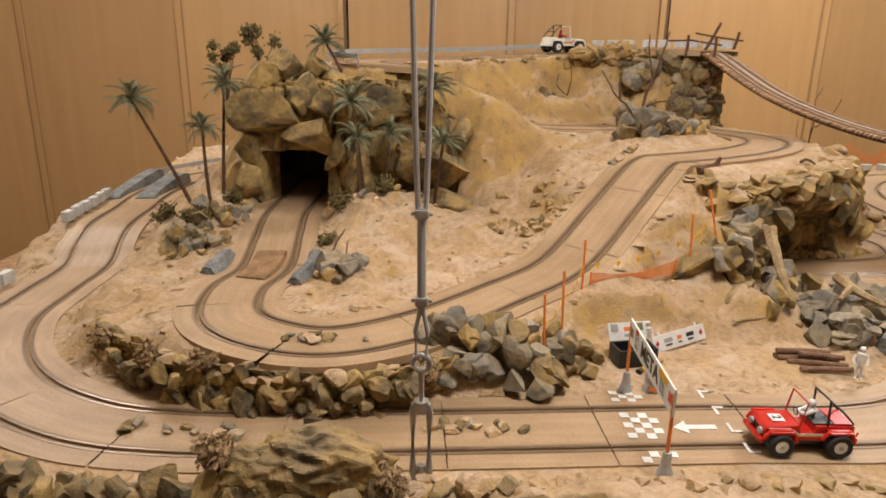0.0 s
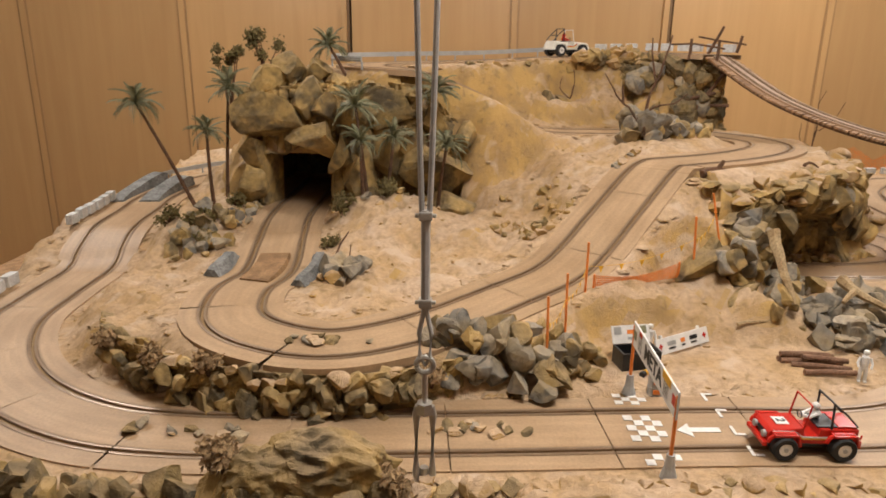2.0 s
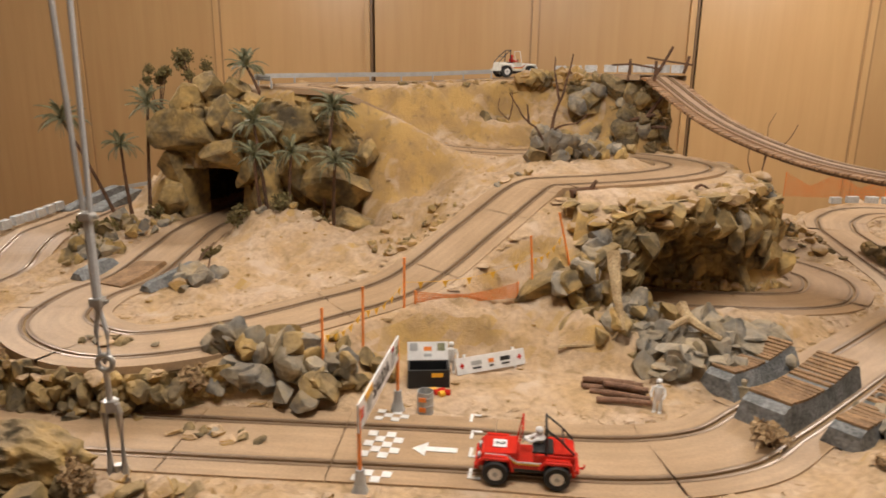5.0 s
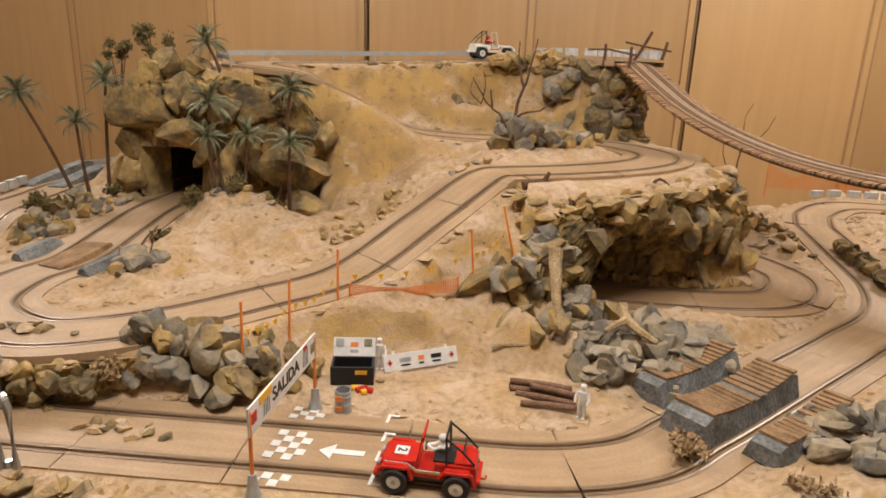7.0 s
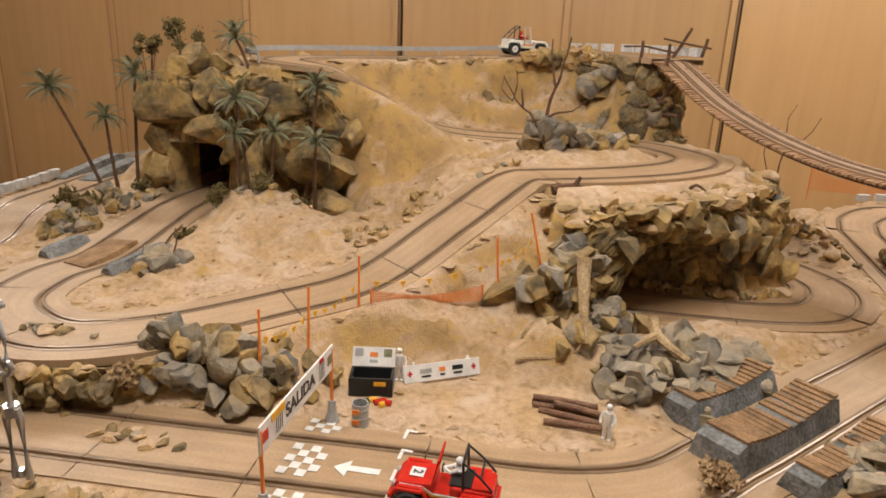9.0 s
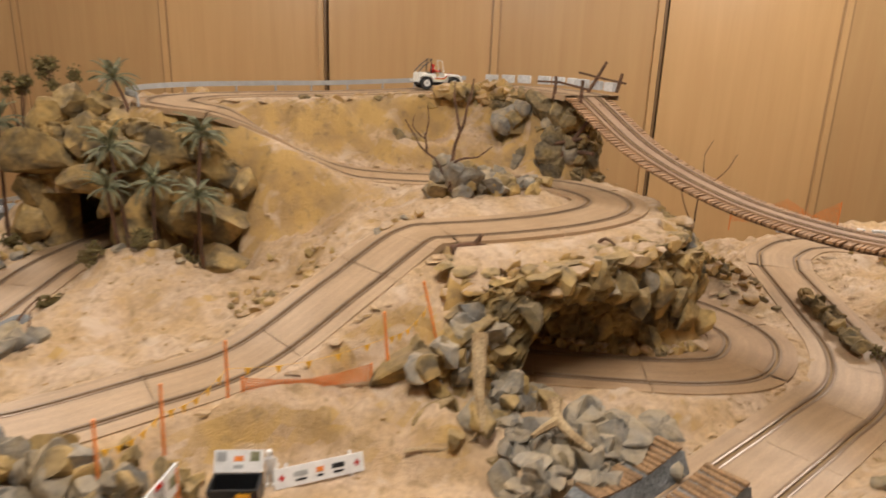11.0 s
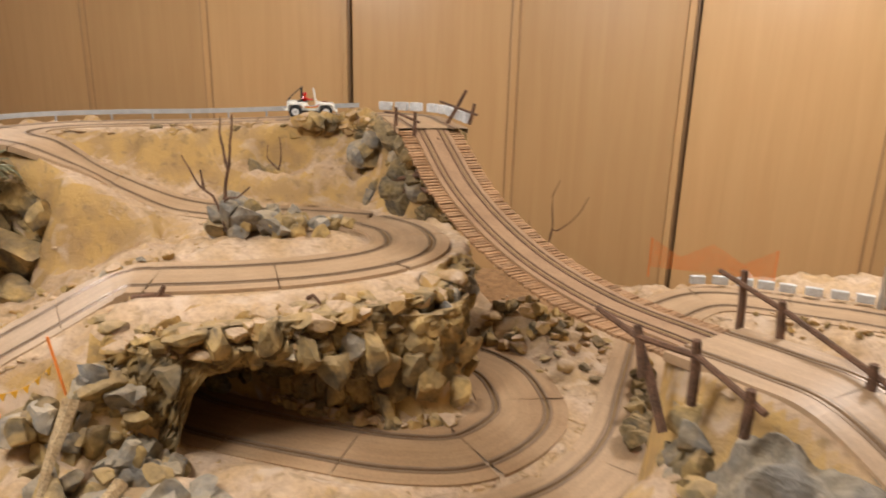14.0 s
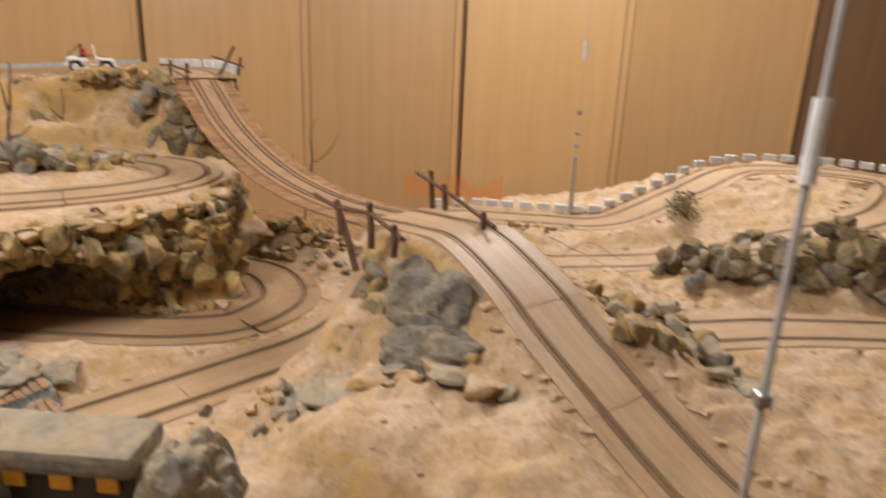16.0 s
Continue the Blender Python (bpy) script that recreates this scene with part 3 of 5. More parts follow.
loop_line = spline([UTURN[-2]] + LOOP + TOP[1:3], .02)
px, py = np.arange(.36, .95, .0085), np.arange(1.22, 2.06, .0085)
pz, pk = np.zeros((len(py), len(px))), np.zeros((len(py), len(px)), bool)
for i, y in enumerate(py):
    for j, x in enumerate(px):
        d = near_line(x, y, loop_line)
        inner = inside(x, y, loop_line)
        wob = .02 * ridged(x, y, 11, 21)
        reach = .115 + .07 * max(0, min(1, (1.62 - y) / .2)) * max(0, min(1, (x - .42) / .12))
        pk[i, j] = (inner or d < reach + wob) and x > .40 and not (x < .49 and y < 1.345) and not (y > 1.99) and not (x < .46 and y > 1.5 and not inner)
        t = max(0, min(1, (d - .08) / .04))
        fall = 0 if inner else max(0, d - .1) * .45
        pz[i, j] = .219 * (1 - t) + (.228 - fall + .012 * ridged(x, y, 16, 5) + (.01 if inner else 0)) * t - .02 * max(0, min(1, (.475 - x) / .07))
plateau = tagged(sheet("plateau", px, py, pz, pk, lambda x, y, z: z - .035 - .02 * abs(ridged(x, y, 14, 9)), SAND, .01),
                 "sandy plaster plateau overhanging the lower track", "ground", kind="structure")
# dark colour carries the shade under the plateau
vault = tagged(sheet("plateau_underside", px, py, np.where(pz > 0, .165 + .012 * np.sin(px * 60)[None, :], 0), pk, lambda x, y, z: z - .01, DARKROCK_SHADE),
               "rough underside of the rock plateau, coloured dark as shade", "ground", kind="structure")

hx, hy = np.arange(-.60, .06, .0085), np.arange(1.56, 2.14, .0085)
hz, hk = np.zeros((len(hy), len(hx))), np.zeros((len(hy), len(hx)), bool)
top_line = spline(TOP, .02)
for i, y in enumerate(hy):
    for j, x in enumerate(hx):
        d = near_line(x, y, top_line)
        wob = .02 * ridged(x, y, 9, 31)
        hk[i, j] = y > 1.595 + wob and x > -.54 + wob and x < -.10 and y < 2.06
        t = max(0, min(1, (d - .08) / .05))
        left = max(0, -.36 - x)
        dome = .372 - left * 1.1 - max(0, 1.70 - y) * .9 + .03 * ridged(x, y, 12, 33) + .012 * ridged(x, y, 34, 35)
        hz[i, j] = .384 * (1 - t) + dome * t
hill_roof = tagged(sheet("hill_top", hx, hy, hz, hk, lambda x, y, z: .20 if abs(x + .345) < .1 else ground_at(x, y) - .02, SAND, .006),
                   "rocky hilltop over the tunnel", "ground", kind="structure")
# lining takes a dark colour in place of the tunnel's own shade
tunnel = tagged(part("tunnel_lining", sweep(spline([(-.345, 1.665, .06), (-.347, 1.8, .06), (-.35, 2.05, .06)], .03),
                                            [(-.10, 0), (-.095, .09), (-.05, .135), (.05, .135), (.095, .09), (.10, 0)]), DARKROCK_SHADE),
                "tunnel lining, coloured dark for its shade", "tunnel", kind="structure")

# added cap: blocks light from the open end and paints the depth dark
tunnel_end = tagged(part("tunnel_end", box(.22, .02, .16, -.35, 2.045, .055), DARKROCK_SHADE), "added cap at the tunnel end, coloured dark as shade", "tunnel", kind="structure")

# ---- rocks ----


def rock_mesh(seed, flat=1.0, mat=None):
    """An angular stone about 1 across: a sphere cut by planes."""
    rnd = random.Random(seed)
    bm = bmesh.new()
    bmesh.ops.create_icosphere(bm, subdivisions=3, radius=.55)
    cuts = [(Vector((rnd.gauss(0, 1), rnd.gauss(0, 1), rnd.gauss(0, 1))).normalized(), rnd.uniform(.20, .40)) for _ in range(12)]
    for v in bm.verts:
        for n, d in cuts:
            k = v.co.dot(n) - d
            if k > 0:
                v.co -= n * k
        v.co += v.co.normalized() * .035 * noise.fractal(v.co * 4 + Vector((seed, 0, 0)), 1, 2, 3)
        v.co.z *= flat
    me = bpy.data.meshes.new("rock")
    bmesh.ops.dissolve_limit(bm, angle_limit=radians(7), verts=bm.verts[:], edges=bm.edges[:])
    bmesh.ops.triangulate(bm, faces=bm.faces[:])
    bm.to_mesh(me)
    bm.free()
    me.materials.append(mat)
    return me


ROCKS = {key: [rock_mesh(40 * k + q, f, mat) for q in range(9)]
         for k, (key, mat, f) in enumerate((("ochre", ROCK, 1), ("grey", GREY, 1), ("dark", DARKROCK_SHADE, 1), ("slab", ROCK, .45), ("sand", SAND, .7), ("greyslab", GREY, .4)))}
rr = random.Random(5)


def rock(home, kind, x, y, z, s, sx=1.0, sy=1.0, sz=1.0):
    """One stone of the given size, its middle at x, y, z."""
    ob = part("rock", rr.choice(ROCKS[kind]), None, home)
    ob.location = (x, y, z)
    lean = .15 if "slab" in kind or kind == "sand" else .5
    ob.rotation_euler = (rr.uniform(-lean, lean), rr.uniform(-lean, lean), rr.uniform(0, 6.28))
    ob.scale = (s * sx, s * sy, s * sz)
    return ob


def heap(label, kinds, boxed, n, sizes, lift=.3, group="rock heaps"):
    """A heap of stones scattered over a box of the plan: x0, x1, y0, y1, and piled to a height."""
    x0, x1, y0, y1, high = boxed
    home = thing("rock_heap", Matrix(), label, "rocks", group)
    for k in range(n):
        u, v = rr.random(), rr.random()
        x, y = x0 + (x1 - x0) * u, y0 + (y1 - y0) * v
        s = rr.uniform(*sizes)
        bell = max(0, 1 - ((2 * u - 1) ** 2 + (2 * v - 1) ** 2) * .6)
        rock(home, rr.choice(kinds), x, y, ground_at(x, y) + s * lift * .5 + high * bell * rr.random(), s)
    return home


def rock_line(label, kinds, line, n, sizes, z0, z1, spread=.02, category="rocks"):
    """Stones along a line of the plan, between two heights over the line's own z."""
    home = thing("rock_wall", Matrix(), label, category, "rock walls")
    pts = spline(line, .01)
    for k in range(n):
        p = pts[min(len(pts) - 1, int((k + rr.random()) / n * len(pts)))]
        s = rr.uniform(*sizes)
        rock(home, rr.choice(kinds), p.x + rr.uniform(-spread, spread), p.y + rr.uniform(-spread, spread), p.z + rr.uniform(z0, z1), s)
    return home


def chisel(q, seed):
    """Relief of hewn rock: tilted facets with clefts between them, about -1 to 1."""
    d, p = noise.voronoi(q + Vector((seed, seed * .7, seed * 1.3)))
    c = p[0]
    lean = noise.noise_vector(c * 5.1)
    return .6 * noise.noise(c * 3.7 + Vector((9.2, 1.1, 4.3))) + 1.1 * lean.dot(q + Vector((seed, seed * .7, seed * 1.3)) - c) - 3.2 * max(0, .16 - (d[1] - d[0]))


def crag(home, line, block, depth, mat, seed=0.0, top_in=.05, low_in=.05, step=.0055, name="rock_face"):
    """A hewn rock face along a line of (x, y, low, high); it stands out to the right of the line and curls in above and below."""
    cols = []
    flat = [(x, y, 0) for x, y, a, b in line]
    for i in range(len(line) - 1):
        n = max(2, int((Vector(flat[i + 1]) - Vector(flat[i])).length / step))
        for k in range(n):
            t = k / n
            p = Vector(flat[i]).lerp(Vector(flat[i + 1]), t)
            cols.append((p, line[i][2] + (line[i + 1][2] - line[i][2]) * t, line[i][3] + (line[i + 1][3] - line[i][3]) * t))
    cols.append((Vector(flat[-1]), line[-1][2], line[-1][3]))
    pts = [c[0] for c in cols]
    way = []
    for i in range(len(pts)):
        d = (pts[min(i + 4, len(pts) - 1)] - pts[max(i - 4, 0)]).normalized()
        way.append(Vector((d.y, -d.x, 0)))
    tall = max(b - a for p, a, b in cols)
    n = max(4, int(tall / step))
    bm = bmesh.new()
    rows = []
    for (p, a, b), w in zip(cols, way):
        ring = [p - w * low_in + Vector((0, 0, a + .012)), p - w * low_in * .5 + Vector((0, 0, a + .006))]
        ring += [p + Vector((0, 0, a + (b - a) * k / n)) for k in range(n + 1)]
        ring += [p - w * top_in * k / 4 + Vector((0, 0, b - .002 * k)) for k in (1, 2, 3, 4)]
        out = []
        for k, q in enumerate(ring):
            r = depth * (chisel(q / block, seed) + .35 * chisel(q / block * 2.6, seed + 7)) + depth * .12 * noise.noise(q * 160)
            if k > n + 2:
                f = 1 - (k - n - 2) / 4
                q = q + w * r * f * .4 + Vector((0, 0, r * .45 * max(f, .2)))
            elif k < 2:
                q = q + Vector((0, 0, r * .5))
            else:
                h = (k - 2) / n
                q = q + w * r + Vector((0, 0, r * .5 * (1 - min(1, h * 4)) * (a > .03) + .3 * r * max(0, h * 4 - 3)))
            out.append(bm.verts.new(q))
        rows.append(out)
    for ra, rb in zip(rows, rows[1:]):
        for k in range(len(ra) - 1):
            bm.faces.new((ra[k], rb[k], rb[k + 1], ra[k + 1]))
    return part(name, bm, mat, home)


# stones along the near edge of the board
rock_line("ochre and grey stones along the edge of the board", ["ochre", "ochre", "dark"], [(-.72, .70, 0), (-.5, .655, 0), (-.3, .645, 0), (-.2, .645, 0)], 60, (.03, .055), -.02, .012, .012)
rock_line("flat sandy stones along the edge of the board", ["sand", "slab", "sand"], [(-.02, .665, 0), (.3, .675, 0), (.6, .70, 0), (.8, .76, 0)], 70, (.02, .04), -.006, .006, .008)
big = thing("boulder_heap", Matrix(), "large mossy ochre boulder with smaller stones beside the track", "rocks", "rock heaps")
for x, y, z, s, sx, kind in ((-.045, .668, .0, .055, 1.2, "dark"), (-.205, .655, .0, .05, 1.2, "ochre"), (-.175, .645, .008, .05, 1, "dark"), (-.13, .636, -.005, .06, 1.2, "dark"),
                             (-.235, .648, -.01, .045, 1, "ochre"), (-.08, .634, -.005, .06, 1.2, "ochre"), (-.03, .64, -.01, .045, 1, "dark"), (-.16, .668, .03, .045, 1.2, "ochre")):
    rock(big, kind, x, y, z, s, sx)


def boulder(home, seed, at, radii, mat):
    """A large lumpy stone with clefts."""
    bm = bmesh.new()
    bmesh.ops.create_icosphere(bm, subdivisions=5, radius=1)
    for v in bm.verts:
        q = v.co * 1.3 + Vector((seed, 0, 0))
        k = 1 + .24 * noise.fractal(q, 1.1, 2.1, 3) - .26 * abs(noise.noise(q * 1.7)) + .03 * noise.noise(q * 6)
        v.co = Vector([c + p * r * k for c, p, r in zip(at, v.co, radii)])
    return part("boulder", bm, mat, home)


boulder(big, 4.0, (-.105, .668, .022), (.072, .036, .038), ROCK)
boulder(big, 9.0, (-.17, .662, .012), (.045, .032, .03), ROCK)
# retaining wall under the turn
rock_line("dark mossy stones of the retaining wall under the turn", ["dark", "ochre", "dark", "ochre"],
          [(-.47, .93, .02), (-.40, .875, .02), (-.31, .825, .02), (-.2, .803, .02), (-.1, .80, .02), (-.02, .825, .02)], 54, (.02, .04), -.026, .014, .006)
crag(thing("rock_wall", Matrix(), "mossy ochre and dark rock face under the turn", "rocks", "rock walls"),
     [(-.52, 1.02, -.006, .044), (-.485, .95, -.006, .05), (-.40, .882, -.006, .053), (-.31, .832, -.006, .053), (-.2, .81, -.006, .053), (-.1, .807, -.006, .053), (-.02, .832, -.006, .053), (.04, .87, -.006, .053)],
     .036, .011, ROCK, 3.0, .02, .0, .0045)
rock_line("ochre rim stones on the retaining wall", ["ochre", "sand", "slab"],
          [(-.47, .95, .05), (-.40, .895, .05), (-.30, .835, .048), (-.2, .813, .046), (-.1, .81, .046), (-.02, .835, .046)], 30, (.02, .035), -.008, .002, .008)
heap("heap of grey angular stones beside the start straight", ["grey", "grey", "ochre"], (.0, .19, .86, .93, .035), 46, (.03, .055), .5)
heap("grey stones at the foot of the sand bank", ["grey", "ochre"], (.13, .24, .90, .97, .02), 16, (.02, .035), .3)
# pile inside the upper loop
pile = thing("rock_heap", Matrix(), "pile of grey angular stones inside the upper loop", "rocks", "rock heaps")
for k in range(40):
    u = rr.random()
    x, y = .42 + .20 * u + rr.uniform(-.02, .02), 1.655 + .08 * u + rr.uniform(-.04, .04)
    s = rr.uniform(.038, .065) * (1.15 - .5 * u)
    rock(pile, rr.choice(["grey", "grey", "ochre"]), x, y, .24 + rr.random() * .05 * (1 - .9 * abs(u - .25)), s)
rock(pile, "grey", .472, 1.652, .272, .085, 1, .8, 1)
rock(pile, "grey", .50, 1.67, .262, .06)
rock(pile, "ochre", .425, 1.645, .25, .055)
rock_line("grey plaster ridge beside the top of the slope", ["sand", "sand", "greyslab"], [(.265, 1.37, .15), (.325, 1.405, .19), (.36, 1.455, .222), (.405, 1.525, .228)], 20, (.018, .034), -.008, .003, .006)
# rim of the plateau: jutting stones round the arch
rim = [(.50, 1.27, .175), (.58, 1.275, .185), (.66, 1.315, .185), (.74, 1.375, .185), (.82, 1.45, .185), (.885, 1.54, .185), (.905, 1.65, .185), (.89, 1.77, .185), (.83, 1.88, .185)]
arch = thing("rock_wall", Matrix(), "hewn ochre and grey rock rim arching over the lower track", "rocks", "rock walls")
crag(arch, [(.50, 1.215, .02, .15), (.545, 1.24, .01, .18), (.59, 1.264, .01, .20), (.607, 1.272, .03, .206), (.618, 1.278, .075, .212), (.633, 1.287, .118, .212), (.65, 1.297, .142, .214), (.70, 1.333, .152, .215), (.745, 1.366, .142, .215),
            (.79, 1.41, .112, .215), (.84, 1.472, .09, .215), (.885, 1.54, .075, .215), (.905, 1.62, .09, .215), (.905, 1.69, .105, .215), (.88, 1.78, .10, .215), (.82, 1.88, .06, .215)],
     .05, .021, ROCK, 1.0, .05, .10)
for x, y, z, q in ((.795, 1.40, .128, .062), (.765, 1.375, .165, .055), (.83, 1.45, .15, .075), (.845, 1.475, .115, .06), (.72, 1.338, .185, .05), (.88, 1.52, .15, .06), (.885, 1.55, .10, .06), (.91, 1.63, .14, .06), (.90, 1.71, .15, .055), (.67, 1.30, .185, .045), (.615, 1.265, .15, .05)):
    rock(arch, "ochre", x, y, z, q, 1.0, .8, 1.25)
rock_line("pale sandy lumps on the brow of the arch", ["sand", "sand", "slab"], [(.60, 1.285, .21), (.66, 1.315, .214), (.74, 1.38, .216), (.82, 1.46, .216), (.875, 1.55, .216), (.89, 1.65, .216)], 36, (.03, .06), -.018, -.002, .018)
rock_line("jutting ochre and grey stones round the edge of the plateau", ["ochre", "ochre", "grey", "slab"], rim[2:], 28, (.03, .05), -.025, .008, .010)
rock_line("small sandy stones fused along the low end of the plateau edge", ["sand", "ochre", "slab"], rim[:4], 30, (.024, .04), -.014, .014, .014)
rock_line("sandy stones where the slope meets the plateau", ["sand", "ochre", "sand"], [(.475, 1.35, .205), (.485, 1.32, .195), (.50, 1.29, .175), (.54, 1.285, .17)], 26, (.035, .06), -.03, .004, .012)
pillar = thing("rock_wall", Matrix(), "rough ochre rock wall inside the lower loop", "rocks", "rock walls")
crag(pillar, [(.54, 1.50, .0, .19), (.62, 1.487, .0, .19), (.70, 1.48, .0, .19), (.79, 1.486, .0, .19), (.86, 1.50, .0, .19), (.91, 1.525, .0, .19), (.933, 1.575, .0, .19), (.925, 1.64, .0, .19), (.895, 1.71, .0, .19), (.85, 1.77, .0, .19)],
     .055, .016, ROCK, 5.0, .03, .0)
for x, y, z, q in ((.66, 1.485, .04, .06), (.75, 1.482, .05, .055), (.83, 1.49, .04, .06), (.90, 1.52, .07, .075), (.93, 1.56, .05, .07), (.935, 1.60, .10, .065), (.92, 1.65, .06, .06), (.88, 1.505, .11, .06)):
    rock(pillar, "ochre", x, y, z, q, 1.1, .6, 1.2)
rock_line("ochre and grey stones of the abutment of the arch", ["ochre", "grey", "ochre"], [(.47, 1.16, .06), (.51, 1.19, .09), (.535, 1.225, .11), (.56, 1.245, .14)], 46, (.03, .06), -.04, .045, .03)
rock_line("loose grey stones below the arch", ["grey", "grey", "ochre"], [(.54, 1.10, .03), (.60, 1.16, .035), (.615, 1.21, .03)], 30, (.03, .055), -.02, .03, .03)
rock_line("sandy lumps on the apron of the plateau", ["sand", "slab", "sand"], [(.50, 1.30, .205), (.60, 1.335, .208), (.70, 1.41, .208), (.80, 1.50, .208), (.86, 1.60, .208)], 46, (.025, .055), -.012, .003, .025)
slabs = thing("rock_slab", Matrix(), "long ochre rock slab leaning beside the arch", "rocks")
for x, y, z, s, sx, sy in ((.47, 1.175, .095, .12, 1.25, .7), (.53, 1.21, .135, .10, 1.0, .8), (.50, 1.12, .05, .06, 1.2, .8)):
    q = rock(slabs, "slab", x, y, z, s, sx, sy, 1.2)
    q.rotation_euler = (-.15, -.5, .35)
heap("ochre and grey stones before the mouth of the cave", ["ochre", "grey", "grey"], (.585, .655, 1.19, 1.255, .012), 16, (.03, .055), .4)
heap("heap of grey slate stones beside the level crossing", ["grey", "grey", "greyslab"], (.585, .73, 1.0, 1.13, .03), 60, (.025, .055), .4)
heap("grey slate plates sloping to the lower track", ["greyslab", "greyslab", "grey"], (.68, .82, 1.10, 1.2, .012), 26, (.04, .08), .3)
heap("grey slate stones beyond the level crossing", ["grey", "greyslab", "grey"], (.86, 1.02, .86, .99, .02), 50, (.025, .05), .4)
# cliff below the bridge head
cliff = thing("rock_cliff", Matrix(), "dark overhanging rocks under the bridge head", "rocks", "rock walls")
crag(cliff, [(.48, 2.10, .22, .405), (.53, 2.07, .22, .41), (.58, 2.045, .22, .41), (.63, 2.02, .22, .41), (.68, 1.99, .22, .41), (.72, 1.965, .22, .41), (.755, 1.985, .12, .41), (.77, 2.05, .05, .41), (.76, 2.13, .05, .41)], .06, .024, ROCK, 8.0, .06, .03)
for k in range(30):
    u, v = rr.random(), rr.random()
    x, y = .53 + .165 * u, 2.06 - .085 * u + rr.uniform(-.02, .02)
    rock(cliff, rr.choice(["dark", "dark", "ochre", "grey"]) if u > .35 else rr.choice(["ochre", "grey"]), x + .03 * v * (u > .6), y, .25 + .16 * v, rr.uniform(.045, .09))
rock_line("sandy stones along the edge of the hilltop road", ["sand", "ochre", "slab"], [(.16, 2.02, .395), (.3, 2.08, .405), (.42, 2.13, .425), (.52, 2.12, .425), (.6, 2.06, .42)], 34, (.04, .07), -.06, -.026, .012)
crag(thing("rock_wall", Matrix(), "ochre rock ledge under the hilltop road", "rocks", "rock walls"),
     [(.10, 1.965, .34, .385), (.16, 2.0, .34, .392), (.3, 2.065, .345, .40), (.42, 2.115, .35, .41), (.50, 2.10, .34, .415), (.56, 2.06, .33, .412)], .045, .014, ROCK, 11.0, .03, .03)
rock_line("sandy rock outcrop beside the hilltop road", ["sand", "ochre"], [(.37, 2.065, .40), (.44, 2.105, .412), (.50, 2.12, .418), (.55, 2.09, .412)], 30, (.035, .06), -.008, .018, .016)
rock_line("ochre rock face below the hilltop", ["ochre"], [(.19, 1.985, .27), (.32, 2.015, .27)], 18, (.06, .1), -.04, .03, .01)
# tunnel hill: large boulders
hillrocks = thing("rock_hill", Matrix(), "large ochre boulders stacked round the tunnel mouth", "rocks", "rock walls")
crag(hillrocks, [(-.53, 1.80, .03, .22), (-.49, 1.67, .03, .28), (-.455, 1.61, .03, .325), (-.425, 1.597, .03, .335), (-.415, 1.595, .195, .34), (-.33, 1.585, .215, .355), (-.25, 1.587, .205, .36), (-.24, 1.588, .05, .36), (-.15, 1.592, .05, .365),
                 (-.05, 1.595, .05, .35), (.03, 1.605, .05, .27), (.065, 1.65, .10, .22)], .075, .024, ROCK, 14.0, .06, .09, .0065)
# x, y, z and the three sizes of the large boulders
BOULDERS = [(-.295, 1.565, .24, .155, .10, .085), (-.39, 1.57, .285, .15, .11, .095), (-.44, 1.59, .215, .07, .08, .08), (-.455, 1.60, .13, .08, .09, .11), (-.445, 1.585, .07, .07, .06, .06), (-.20, 1.58, .29, .11, .10, .10), (-.31, 1.61, .325, .12, .10, .09),
            (-.41, 1.63, .345, .10, .10, .08), (-.36, 1.655, .375, .09, .08, .075), (-.30, 1.65, .38, .08, .08, .06), (-.185, 1.565, .15, .10, .09, .15), (-.115, 1.58, .20, .10, .10, .13), (.0, 1.565, .17, .18, .11, .13), (-.075, 1.56, .235, .08, .07, .08), (.04, 1.585, .25, .07, .07, .06),
            (-.10, 1.545, .095, .075, .07, .06), (.01, 1.53, .098, .13, .08, .065), (-.235, 1.565, .20, .06, .06, .09), (-.25, 1.60, .13, .05, .06, .12), (-.26, 1.57, .31, .08, .07, .06), (-.225, 1.64, .345, .09, .08, .07), (-.12, 1.595, .30, .10, .08, .09), (-.03, 1.60, .27, .10, .08, .08)]
for x, y, z, sx, sy, sz in BOULDERS:
    q = rock(hillrocks, "ochre", x, y, z, 1.0, sx * 1.12, sy * 1.15, sz * 1.15)
    q.rotation_euler = (rr.uniform(-.2, .2), rr.uniform(-.25, .25), rr.choice((0, 3.14)) + rr.uniform(-.3, .3))
for k in range(40):
    a = rr.random()
    rock(hillrocks, rr.choice(["ochre", "dark", "sand"]), -.50 + .42 * a, 1.66 + rr.uniform(-.03, .04), .36 - .12 * abs(a - .45) + rr.uniform(-.03, .025), rr.uniform(.03, .06))
heap("grey stones under the palm trees", ["grey", "ochre"], (-.54, -.42, 1.28, 1.56, .015), 44, (.02, .045), .4)
heap("grey stones beside the turn ramp", ["grey", "sand"], (-.22, -.12, 1.12, 1.2, .008), 16, (.02, .05), .3)
heap("small tan stones at the foot of the boulders", ["sand", "grey", "ochre"], (-.2, 0.0, 1.44, 1.52, .01), 18, (.015, .03), .3)
heap("line of small tan stones on the sand bank", ["sand", "ochre"], (.09, .26, 1.32, 1.5, .005), 36, (.012, .028), .3)
heap("small stones beside the slope foot", ["ochre", "sand"], (.15, .2, 1.27, 1.34, .01), 14, (.02, .035), .3)
